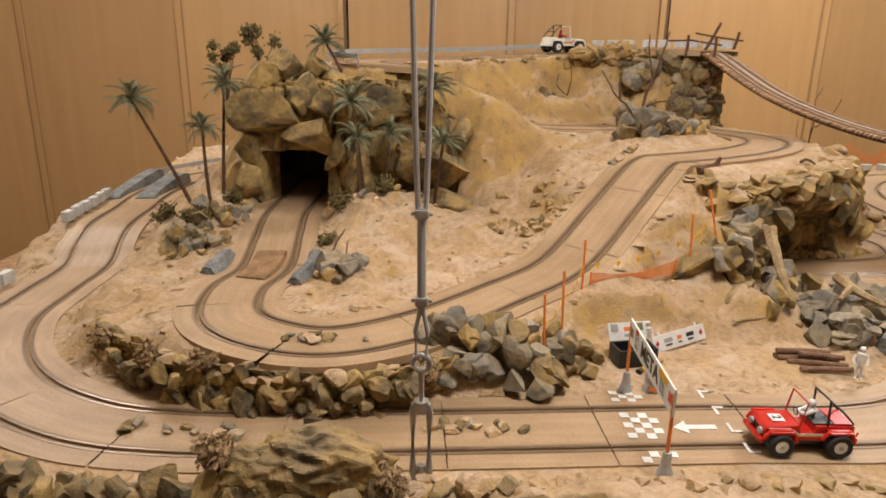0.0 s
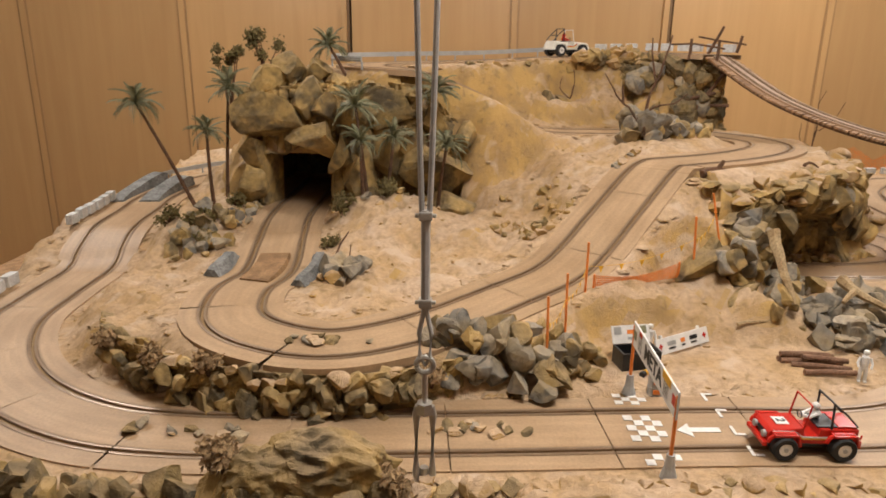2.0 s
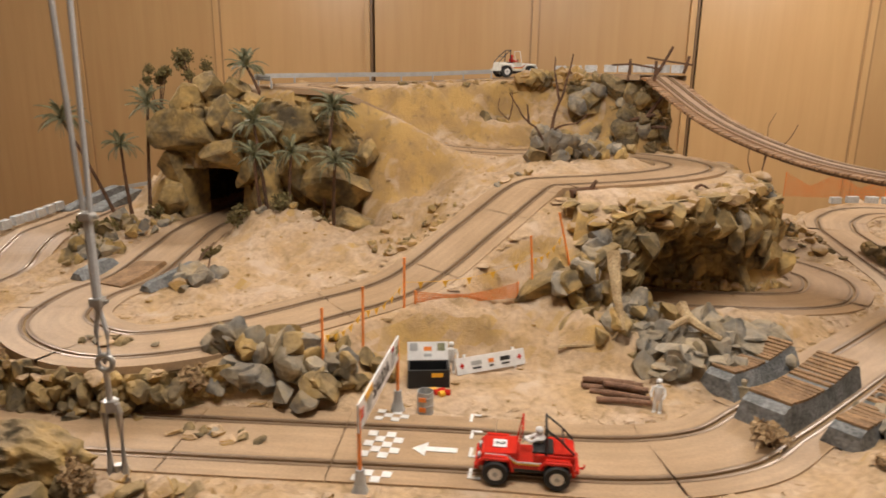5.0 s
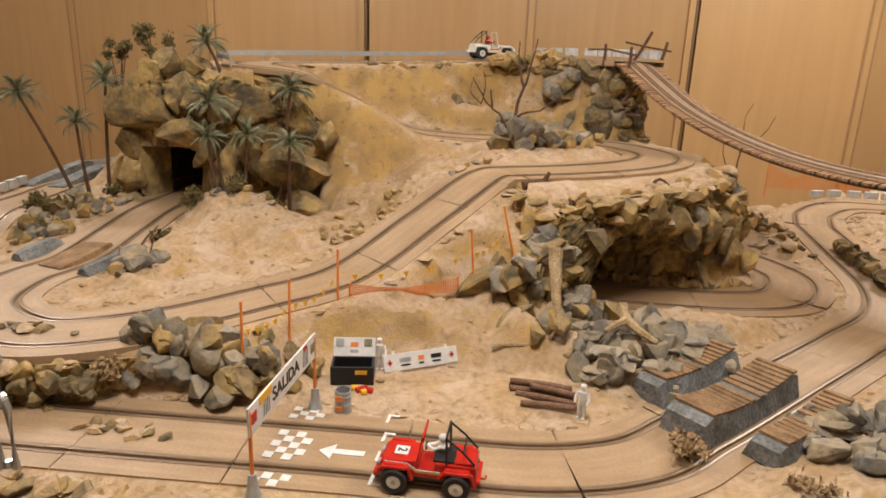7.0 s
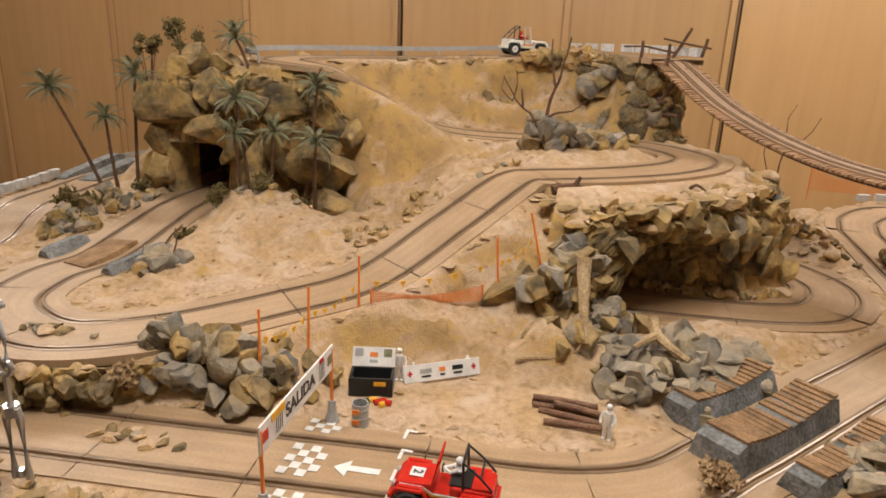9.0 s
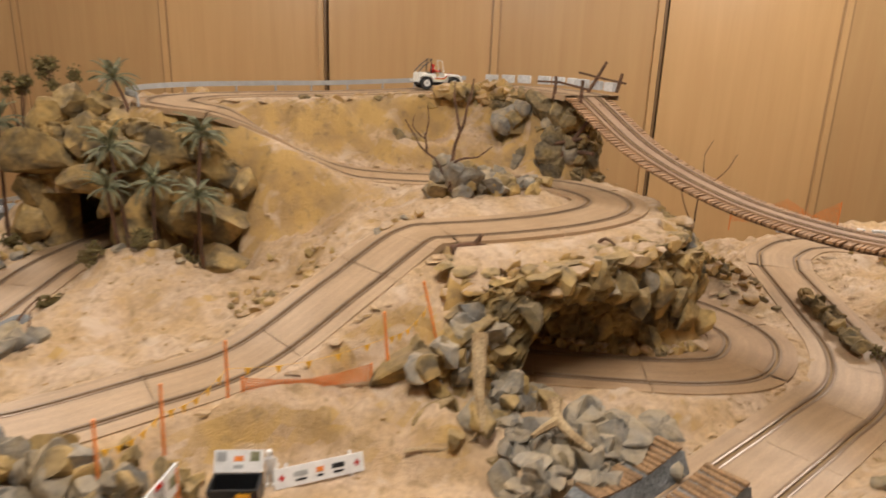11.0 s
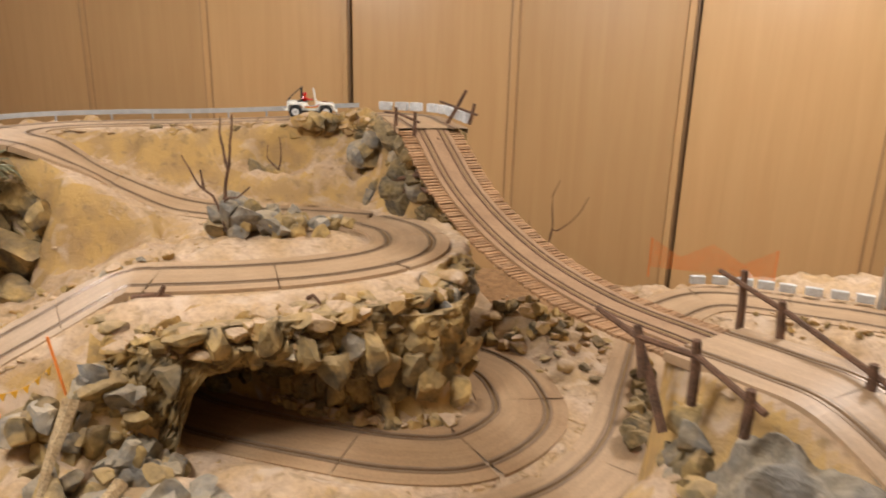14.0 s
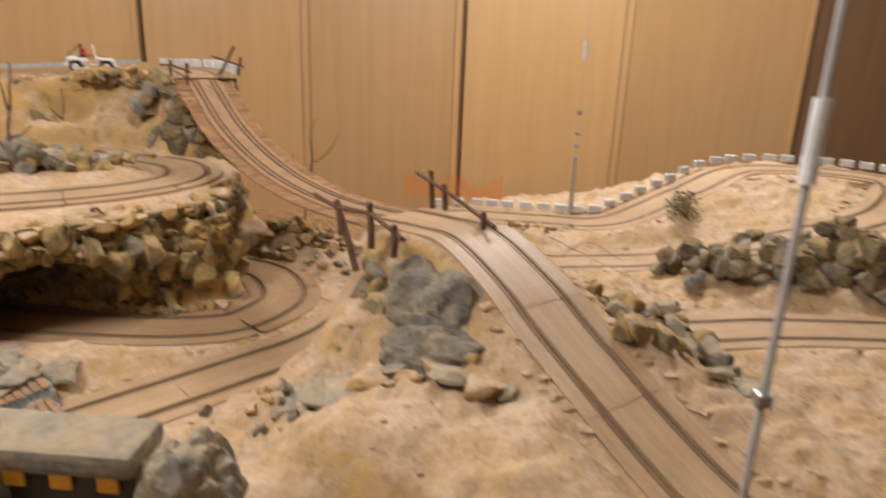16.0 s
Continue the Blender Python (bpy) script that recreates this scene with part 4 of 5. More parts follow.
# right side of the layout
hump = thing("boulder_heap", Matrix(), "large smooth grey boulder beside the sloping track", "rocks", "rock heaps")
for x, y, z, s, sx, sy, kind in ((1.41, 1.175, .15, .13, 1.3, .7, "greyslab"), (1.30, 1.05, .10, .13, 1.2, .9, "greyslab"), (1.23, 1.09, .07, .09, 1.2, .9, "grey"), (1.30, 1.25, .12, .09, 1, 1, "ochre"), (1.29, 1.33, .17, .08, 1, 1, "ochre"),
                                 (1.285, 1.31, .10, .08, 1, 1, "dark"), (1.33, 1.33, .22, .06, 1, 1, "ochre"), (1.27, 1.22, .07, .07, 1, 1, "ochre"), (1.25, 1.17, .05, .06, 1, 1, "grey"),
                                 (1.22, 1.14, .04, .05, 1, 1, "grey"), (1.35, 1.18, .11, .06, 1.2, 1, "grey"), (1.43, 1.15, .125, .05, 1.4, .8, "sand")):
    rock(hump, kind, x, y, z, s, sx, sy)
boulder(hump, 2.0, (1.39, 1.24, .13), (.118, .10, .112), SLATE)
boulder(hump, 6.0, (1.405, 1.135, .125), (.095, .05, .042), SLATE)
rock_line("angular ochre stones beside the bridge end", ["ochre", "grey", "dark"], [(1.25, 1.17, .05), (1.28, 1.24, .09), (1.29, 1.31, .14), (1.30, 1.36, .18)], 34, (.035, .07), -.03, .04, .022)
rock_line("grey plaster lumps on the bank below the boulder", ["greyslab", "greyslab", "sand"], [(1.24, 1.10, .075), (1.32, 1.07, .115), (1.42, 1.11, .14), (1.46, 1.04, .13)], 22, (.04, .1), -.012, .006, .03)
# dark stones added so the cave's depth keeps its shade
rock_line("stones at the back of the cave, coloured dark for its shade", ["dark"], [(.51, 1.325, .06), (.47, 1.34, .07), (.45, 1.42, .08), (.50, 1.50, .08), (.62, 1.51, .08)], 50, (.06, .1), -.07, .09, .012)
rock_line("crusty sand lumps under the hilltop edge", ["sand", "slab", "sand"], [(x, y, ground_at(x, y)) for x, y in ((.06, 1.93), (.16, 2.0), (.28, 2.075), (.40, 2.10), (.50, 2.12))], 40, (.02, .045), -.012, .002, .02)
rock_line("sandy lumps at the foot of the inner wall", ["sand", "ochre"], [(.64, 1.472, .012), (.71, 1.466, .012), (.79, 1.466, .012), (.87, 1.482, .012), (.93, 1.515, .012)], 40, (.018, .035), -.006, .012, .006)
rock_line("ochre stones at the foot of the arch", ["ochre", "grey", "ochre"], [(.565, 1.235, .03), (.555, 1.25, .05), (.545, 1.25, .09), (.55, 1.25, .13)], 22, (.028, .045), -.03, .03, .016)
heap("dark brown rubble behind the lower track", ["ochre", "dark", "sand"], (.90, 1.06, 1.83, 1.96, .04), 50, (.02, .045), .4)
heap("flat tan stones under the bridge", ["sand", "slab"], (1.03, 1.14, 1.75, 1.93, .008), 22, (.02, .04), .3)
median = thing("rock_island", Matrix(), "mossy dark stone island between the lanes", "rocks")
for k in range(26):
    v = k / 25
    rock(median, rr.choice(["dark", "ochre", "dark"]), 1.222 + rr.uniform(-.012, .012), 1.55 + .27 * v, .022 + rr.uniform(0, .012), rr.uniform(.025, .045))
heap("grey rubble beside the descending track", ["grey", "ochre", "greyslab"], (1.66, 1.86, 1.2, 1.6, .03), 66, (.025, .06), .4)
heap("grey stones on the far slope", ["grey", "dark"], (1.85, 2.35, 1.68, 1.86, .07), 70, (.04, .08), .5)
heap("small brown stones on the far sand", ["sand", "ochre"], (1.4, 1.7, 2.05, 2.15, .004), 24, (.015, .03), .3)
heap("small brown stones below the slope", ["sand", "grey"], (1.05, 1.4, 1.03, 1.13, .01), 26, (.012, .03), .3)
for lab, x0, x1, y0 in (("low mossy stones between the lanes of the front curve", -.38, -.2, .757), ("low mossy stones between the lanes of the start straight", .0, .12, .781),
                        ("low mossy stones between the lanes of the turn", -.2, -.08, .905)):
    home = thing("rock_island", Matrix(), lab, "rocks", "lane islands")
    for k in range(14):
        rock(home, rr.choice(["grey", "dark", "sand"]), x0 + (x1 - x0) * rr.random(), y0 + rr.uniform(-.012, .012), (.056 if "turn" in lab else .001) + .002, rr.uniform(.012, .024), 1.3, 1, .6)
specks = part("gravel", rock_mesh(999, 1, SAND).copy(), None)
gv = bmesh.new()
for k in range(1000):
    x, y = rr.uniform(-.8, 2.4), rr.uniform(.85, 2.3)
    if NEAR[min(len(YS) - 1, int((y - YS[0]) / .0105)), min(len(XS) - 1, int((x - XS[0]) / .0105))] < .085:
        continue
    s = rr.uniform(.002, .0055)
    g = bmesh.ops.create_icosphere(gv, subdivisions=1, radius=s, matrix=Matrix.Translation((x, y, ground_at(x, y) + s * .2)) @ Matrix.Diagonal((rr.uniform(.6, 1.5), rr.uniform(.6, 1.4), .7, 1)))
gv.to_mesh(specks.data)
gv.free()
tagged(specks, "fine tan gravel strewn over the sand", "gravel", kind="stuff")

# crusty edges of plaster beside the tracks
cverts, cfaces = [], []
lump = rock_mesh(77, .5, SAND)
lv, lf = [v.co.copy() for v in lump.vertices], [tuple(p.vertices) for p in lump.polygons]
for run in (FRONT, UTURN, TOP[:-3], DESCENT, LOWER[3:8], FARRIGHT):
    for p, d, s, u in frames_of(spline(run, .016)):
        for side in (-1, 1):
            if rr.random() < .35:
                continue
            size = rr.uniform(.012, .034)
            c = p + s * side * (.081 + rr.random() ** 2 * .03 + size * .2)
            if abs(ground_at(c.x, c.y) - p.z) > .012:
                continue
            m = Matrix.Translation((c.x, c.y, ground_at(c.x, c.y))) @ Euler((rr.uniform(-.15, .15), rr.uniform(-.15, .15), rr.uniform(0, 6.28))).to_matrix().to_4x4() @ Matrix.Diagonal((size * 1.4, size, size * .34, 1))
            k = len(cverts)
            cverts += [tuple(m @ v) for v in lv]
            cfaces += [tuple(k + i for i in f) for f in lf]
cm = bpy.data.meshes.new("plaster_crust")
cm.from_pydata(cverts, [], cfaces)
cm.materials.append(SAND)
tagged(new("plaster_crust", cm), "crumbly plaster crust along the track edges", "crust", kind="stuff")

# ---- plants ----


def frond_mesh(seed, length=.072):
    """A drooping palm frond: a rib with two rows of narrow leaflets."""
    rnd = random.Random(seed)
    bm = bmesh.new()
    droop = rnd.uniform(.4, 1.0)
    pts = []
    for k in range(10):
        t = k / 9
        pts.append(Vector((length * t * (1 - .12 * t), 0, length * (.42 * t - droop * t * t))))
    tube(pts, [.0014 * (1 - .8 * k / 9) for k in range(10)], 4, bm)
    for k in range(1, 27):
        t = k / 27
        p = pts[int(t * 9)].lerp(pts[min(9, int(t * 9) + 1)], t * 9 % 1)
        ln = .0165 * math.sin(math.pi * (.14 + .80 * t)) * rnd.uniform(.8, 1.1)
        for side in (-1, 1):
            tip = p + Vector((ln * .62, side * ln * .68, -ln * rnd.uniform(.25, .6)))
            w = Vector((.0012, 0, .0004))
            mid = p.lerp(tip, .5) + Vector((0, 0, .0015))
            v = [bm.verts.new(q) for q in (p - w, p + w, mid + w, mid - w * .6, tip)]
            bm.faces.new((v[0], v[1], v[2], v[3]) if side < 0 else (v[3], v[2], v[1], v[0]))
            bm.faces.new((v[3], v[2], v[4]) if side < 0 else (v[4], v[2], v[3]))
    me = bpy.data.meshes.new("frond")
    bm.to_mesh(me)
    bm.free()
    me.materials.append(FRONDG)
    return me


FRONDS = [frond_mesh(k) for k in range(6)]


def palm(base, crown, size, label):
    b, c = Vector(base), Vector(crown)
    b.z = min(b.z, ground_at(b.x, b.y) + .004) if size > .9 or b.z < .2 else b.z
    home = thing("palm_tree", Matrix.Translation(b), label, "palm tree", "palm trees")
    bend = (c - b).cross(Vector((0, 0, 1))) * .03
    pts = [(c - b) * t + bend * math.sin(3.14 * t) * 2 for t in [k / 12 for k in range(13)]]
    part("trunk", tube(pts, [.0044 * (1 - .35 * k / 12) * (1.12 if k % 2 else .95) for k in range(13)], 7), BARK, home)
    n = 24
    for k in range(n):
        f = part("frond", rr.choice(FRONDS), None, home)
        up = rr.uniform(-1.25, -.75) if k >= 17 else rr.uniform(.15, .6) if k < 6 else rr.uniform(-.6, .1)
        f.matrix_basis = Matrix.Translation(c - b) @ Euler((rr.uniform(-.2, .2), up, k * 2.4 + rr.uniform(-.2, .2))).to_matrix().to_4x4() @ Matrix.Scale(size * rr.uniform(.74, .96), 4)
    return home


palm((-.564, 1.54, .10), (-.668, 1.528, .312), 1.0, "leaning toy palm tree with grey-green fronds")
palm((-.507, 1.59, .10), (-.484, 1.582, .344), .95, "tall toy palm tree with a thin brown trunk")
palm((-.518, 1.532, .10), (-.512, 1.506, .258), .8, "short toy palm tree with green fronds")
palm((-.225, 1.64, .355), (-.273, 1.663, .435), .95, "toy palm tree on top of the boulders")
palm((-.165, 1.50, .09), (-.192, 1.505, .316), 1.05, "tall toy palm tree before the boulders")
palm((-.059, 1.546, .085), (-.023, 1.538, .347), .95, "tall toy palm tree leaning before the boulders")
palm((-.174, 1.485, .09), (-.176, 1.461, .25), .85, "toy palm tree beside the tunnel mouth")
palm((-.131, 1.53, .09), (-.112, 1.509, .253), .8, "toy palm tree with a straight trunk")
palm((-.018, 1.505, .083), (.002, 1.463, .243), .85, "toy palm tree at the end of the grove")


def twig(home_label, points, r, mat=None, name="dead_branch", category="branch", group="dead branches"):
    """A bare branch: each given limb is one tapered tube."""
    o = Vector(points[0][0])
    home = thing(name, Matrix.Translation(o), home_label, category, group)
    for k, limb in enumerate(points):
        p = spline([Vector(q) - o for q in limb], .012)
        p = [q + Vector((rr.uniform(-1, 1), rr.uniform(-1, 1), rr.uniform(-1, 1))) * .0012 for q in p]
        rad = r if k == 0 else r * .7
        part("limb", tube(p, [rad * (1 - .7 * i / len(p)) for i in range(len(p))], 6), mat or BARK, home)
    return home


twig("bare brown dead tree among the grey stones", [[(.445, 1.63, .25), (.45, 1.632, .33), (.468, 1.625, .39), (.484, 1.618, .468)], [(.46, 1.628, .37), (.448, 1.63, .42), (.446, 1.635, .462)],
      [(.44, 1.64, .27), (.41, 1.645, .31), (.385, 1.64, .33), (.35, 1.64, .385)], [(.43, 1.64, .285), (.46, 1.62, .315), (.50, 1.60, .325), (.525, 1.60, .345)], [(.395, 1.64, .32), (.39, 1.64, .36)]], .0046)
twig("thin twisted twig against the yellow cliff", [[(.30, 2.0, .26), (.33, 2.0, .30), (.34, 2.0, .35), (.335, 2.0, .38)], [(.33, 2.0, .30), (.30, 2.0, .33), (.305, 2.0, .36)]], .003)
twig("bare branch behind the bridge", [[(.985, 1.93, .02), (.99, 1.95, .12), (1.0, 1.97, .225), (1.012, 1.97, .228), (1.04, 1.975, .25), (1.063, 1.975, .283), (1.07, 1.975, .305)], [(.998, 1.968, .20), (1.003, 1.97, .25), (.998, 1.97, .30), (1.013, 1.97, .335)], [(.99, 1.95, .13), (.96, 1.96, .20), (.955, 1.96, .25)]], .0028)
twig("small brown driftwood on the plateau", [[(.485, 1.345, .215), (.52, 1.362, .22), (.555, 1.37, .214)], [(.52, 1.362, .22), (.53, 1.363, .237)]], .0085)
twig("curled brown twig at the plateau edge", [[(.72, 1.45, .21), (.735, 1.445, .225), (.75, 1.44, .215)]], .004)
twig("pale driftwood log leaning on the stones", [[(.55, 1.165, .155), (.556, 1.125, .105), (.566, 1.085, .055)]], .0115, DRIFT, "driftwood", "driftwood", "driftwood")
twig("forked pale driftwood on the stones", [[(.655, 1.125, .085), (.662, 1.09, .075), (.70, 1.06, .06)], [(.662, 1.095, .078), (.63, 1.065, .068)]], .010, DRIFT, "driftwood", "driftwood", "driftwood")
twig("thin pale driftwood sticks at the foot of the stones", [[(.475, 1.09, .03), (.51, 1.075, .03)], [(.47, 1.06, .03), (.54, 1.075, .035), (.56, 1.09, .05)]], .0045, DRIFT, "driftwood", "driftwood", "driftwood")
twig("short brown driftwood stump on the sand bank", [[(.145, 1.265, .085), (.15, 1.30, .095), (.155, 1.345, .105)]], .008, DRIFT, "driftwood", "driftwood", "driftwood")
twig("reddish twigs beside the turn", [[(-.19, 1.20, .06), (-.185, 1.22, .09), (-.17, 1.25, .115)], [(-.165, 1.20, .06), (-.16, 1.215, .10)]], .003)
twig("dry tangled twigs on the far slope", [[(1.62, 1.75, .08), (1.68, 1.72, .13), (1.75, 1.7, .10)], [(1.60, 1.78, .12), (1.7, 1.72, .09), (1.8, 1.66, .06)], [(1.66, 1.7, .05), (1.72, 1.74, .11)]], .0018, DRIFT)


def bush(x, y, z, s, n, label, mat=BUSHG, stem=0.0):
    """A clump of many small leaves with an uneven outline."""
    home = thing("bush", pose(x, y, z), label, "bush", "bushes")
    bm = bmesh.new()
    spread = 1.5 if stem else 1.0
    lobes = [Vector((rr.uniform(-.6, .6) * spread, rr.uniform(-.5, .5), rr.uniform(.2, 1.0) * spread)) * s for _ in range(7)]
    for k in range(n):
        c = rr.choice(lobes) + Vector((rr.gauss(0, 1), rr.gauss(0, 1), rr.gauss(0, 1))) * s * (.15 if stem else .2) + Vector((0, 0, stem))
        a = Vector((rr.gauss(0, 1), rr.gauss(0, 1), rr.gauss(0, 1))).normalized() * rr.uniform(.003, .006)
        b = a.orthogonal().normalized() * rr.uniform(.0018, .0034)
        bm.faces.new([bm.verts.new(c + q) for q in (-a, b, a, -b)])
    part("foliage", bm, mat, home)
    for c in lobes:
        part("stem", tube([Vector((0, 0, -.01)), c * .4 + Vector((0, 0, stem * .6)), c + Vector((0, 0, stem))], [.0022, .0016, .0007], 5), BARK, home)


bush(-.43, 1.70, .365, .045, 800, "sparse olive-green bush on a bent stem", stem=.03)
bush(-.515, 1.68, .26, .036, 600, "tall olive-green sprig beside the boulders", stem=.115)
bush(-.135, 1.62, .335, .03, 160, "small olive bush on the boulders", stem=.0)
for x, y, s, n in ((-.58, 1.44, .03, 260), (-.50, 1.40, .03, 260), (-.47, 1.34, .025, 200), (-.21, 1.45, .03, 300), (-.12, 1.47, .03, 300), (-.05, 1.48, .03, 300), (-.22, 1.33, .025, 220), (-.485, 1.56, .03, 200)):
    bush(x, y, ground_at(x, y) - .006, s, n, "low dark green moss clump at the roots of the palms")
for x, y, z, s in ((-.205, .655, .03, .024), (-.03, .652, .005, .022), (-.36, .845, .045, .02), (-.46, .915, .03, .02), (.0, .845, .03, .02), (-.28, .825, .05, .018), (.60, 1.29, .165, .035), (.72, .87, .005, .025)):
    bush(x, y, z, s, 420, "tuft of pale tan dry moss", DRYM)
bush(.83, .80, .0, .03, 420, "tuft of brown dry grass", DRYM)
bush(2.0, 2.12, .10, .06, 500, "dark dry bush on the far slope", BUSHG)
bush(1.255, 1.545, .005, .02, 150, "small dark bush at the end of the stone island")

# ---- bridge ----
bridge = thing("suspension_bridge", Matrix(), "long sagging reddish-brown wooden slat bridge carrying the track", "bridge")
bl = spline(BRIDGE, .0088)
slat_mesh = bpy.data.meshes.new("slat")
slat_bm = box(.0060, .142, .005, 0, 0, -.012, .0008)
slat_bm.to_mesh(slat_mesh)
slat_bm.free()
for p, d, s, u in frames_of(bl):
    q = part("slat", slat_mesh, BRIDGEWOOD, bridge)
    q.matrix_basis = Matrix.Translation(p) @ Matrix((d, -s, u)).transposed().to_4x4() @ pose(0, rr.uniform(-.002, .002), 0, 0, 0, rr.uniform(-1.5, 1.5))
for side in (-.048, .048):
    part("beam", sweep(bl, [(side - .004, -.02), (side - .004, -.012), (side + .004, -.012), (side + .004, -.02)], True), BARK, bridge)
deck = spline(BRIDGE, .012)
part("deck_strip", sweep(deck, [(-.040, -.007), (-.040, -.003), (.040, -.003), (.040, -.007)], uv=True), DECKPAINT, bridge)
for c in (-.022, .022):
    for o in (-.0062, 0, .0062):
        part("conductor_rail" if o else "slot_line", sweep(deck, [(c + o - .0016, -.004), (c + o - .0016, -.0018), (c + o + .0016, -.0018), (c + o + .0016, -.004)]), BARK if o else SLOTBED, bridge)


def fence(label, posts, rails, r=.006):
    home = thing("wooden_fence", Matrix(), label, "fence", "rustic fences")
    for a, b in posts:
        part("post", tube([Vector(a), Vector(a).lerp(Vector(b), .5) + Vector((.001, 0, 0)), Vector(b)], [r, r * .95, r * .85], 7), BARK, home)
    for line in rails:
        part("rail", tube([Vector(q) for q in line], r * .62, 6), BARK, home)


fence("rustic dark twig fence beside the bridge end", [((1.222, 1.325, .235), (1.21, 1.343, .290)), ((1.275, 1.30, .225), (1.272, 1.298, .30)), ((1.321, 1.231, .235), (1.321, 1.231, .285)), ((1.25, 1.30, .185), (1.215, 1.345, .268))],
      [[(1.16, 1.395, .285), (1.21, 1.34, .278), (1.275, 1.295, .283), (1.335, 1.22, .268)]])
fence("rustic dark twig fence on the far side of the bridge end", [((1.345, 1.60, .20), (1.34, 1.60, .295)), ((1.38, 1.48, .22), (1.375, 1.48, .295)), ((1.45, 1.352, .225), (1.45, 1.352, .28))],
      [[(1.31, 1.62, .285), (1.38, 1.478, .283), (1.47, 1.33, .262)]])
fence("crooked twig fence at the bridge head", [((.64, 1.985, .41), (.642, 1.985, .465)), ((.70, 1.945, .40), (.702, 1.945, .46)), ((.725, 2.09, .425), (.765, 2.10, .50)), ((.79, 2.05, .43), (.80, 2.05, .475))],
      [[(.60, 2.02, .45), (.65, 1.98, .452), (.715, 1.935, .44)], [(.70, 2.11, .472), (.75, 2.085, .462), (.81, 2.04, .452)]], .0045)
props = thing("bridge_strut", Matrix(), "dark wooden struts propping the bridge head", "strut")
for a, b in (((.66, 1.97, .27), (.75, 1.965, .405)), ((.69, 2.0, .29), (.74, 1.93, .295)), ((.62, 1.98, .30), (.73, 1.96, .33))):
    part("pole", tube([Vector(a), Vector(b)], .005, 6), BARK, props)

# ---- barriers and rails ----


def offset_line(run, off, up=0.0, step=.01):
    return [p + s * off + Vector((0, 0, up)) for p, d, s, u in frames_of(spline(run, step))]


def block_row(label, line, gap, size):
    home = thing("barrier", Matrix(), label, "barrier", "white barriers")
    me = bpy.data.meshes.new("block")
    b = box(*size, bevel=.002)
    b.to_mesh(me)
    b.free()
    run = 0.0
    for a, c in zip(line, line[1:]):
        run += (c - a).length
        if run >= gap:
            run = 0.0
            q = part("block", me, CONCRETE, home)
            d = c - a
            q.matrix_basis = pose(c.x, c.y, c.z, 0, 0, math.degrees(math.atan2(d.y, d.x)) + rr.uniform(-3, 3))


left = offset_line(FRONT, -.092, .004)
left = [p for p in left if p.x < 0 or p.y < .7]
block_row("row of white plaster blocks along the raised outer track", [p for p in left if 1.44 < p.y < 1.72 and p.x < -.7], .036, (.032, .016, .022))
block_row("row of white plaster blocks on the outer curve", [p for p in left if 1.02 < p.y < 1.24 and p.x < -.6], .036, (.032, .016, .022))
top_out = offset_line(TOP, -.085, .006)
block_row("row of white plaster blocks round the bridge head", [p for p in top_out if p.x > .40 and p.y > 2.05], .047, (.036, .014, .022))
far_out = offset_line(FARRIGHT, -.092, .006)
block_row("row of white plaster blocks along the far track", [p for p in far_out if p.x > 1.26 and p.y > 2.0], .046, (.036, .014, .02))


def guard_rail(label, line, height):
    home = thing("guard_rail", Matrix(), label, "guard rail", "guard rails")
    part("rail", sweep([p + Vector((0, 0, height)) for p in line], [(-.0015, -.006), (-.0028, -.002), (-.001, 0), (-.0028, .002), (-.0015, .006), (.0012, .006), (.0012, -.006)], True), GUARD, home)
    for p in line[::9]:
        part("post", box(.004, .004, height + .004, p.x, p.y, p.z - .01), GUARD, home)


guard_rail("grey guard rail round the hilltop curve", [p for p in top_out if p.x < .40 and (p.y > 1.86 or p.x < -.19) and p.z > .37], .013)
guard_rail("grey guard rail behind the outer curve", [p for p in left if p.y > 1.84], .014)

# ---- ramps with planks ----


def hump(label, line, base, top, heights, planks, mat=PLASTER):
    """A low plaster ramp along a line with slats laid across its top."""
    home = thing("plaster_ramp", Matrix(), label, "ramp", "plaster ramps")
    bm = bmesh.new()
    rows, n = [], len(line) - 1
    fr = frames_of(line)
    for i, (p, d, s, u) in enumerate(fr):
        t = i / n
        h = heights[0] + (heights[1] - heights[0]) * t + heights[2] * math.sin(math.pi * t)
        e = max(0, 1 - min(t, 1 - t) / .08)
        q = p + Vector((0, 0, h * (1 - .25 * e)))
        rows.append([bm.verts.new(v) for v in (p - s * base, q - s * top, q + s * top, p + s * base)])
    for a, b in zip(rows, rows[1:]):
        for k in range(3):
            bm.faces.new((a[k], a[k + 1], b[k + 1], b[k]))
    bm.faces.new(rows[0][::-1])
    bm.faces.new(rows[-1])
    bmesh.ops.recalc_face_normals(bm, faces=bm.faces)
    part("body", bm, mat, home)
    for k in range(planks):
        t = .07 + .86 * (k + .5) / planks
        p, d, s, u = fr[int(t * n)]
        h = heights[0] + (heights[1] - heights[0]) * t + heights[2] * math.sin(math.pi * t)
        q = part("plank", box(.0088, top * 2.02, .004, 0, 0, 0, .0007), PLANK, home)
        q.matrix_basis = Matrix.Translation(p + Vector((0, 0, h - .0005))) @ Matrix((d, -s, Vector((0, 0, 1)))).transposed().to_4x4() @ pose(0, 0, 0, 0, 0, rr.uniform(-4, 4))


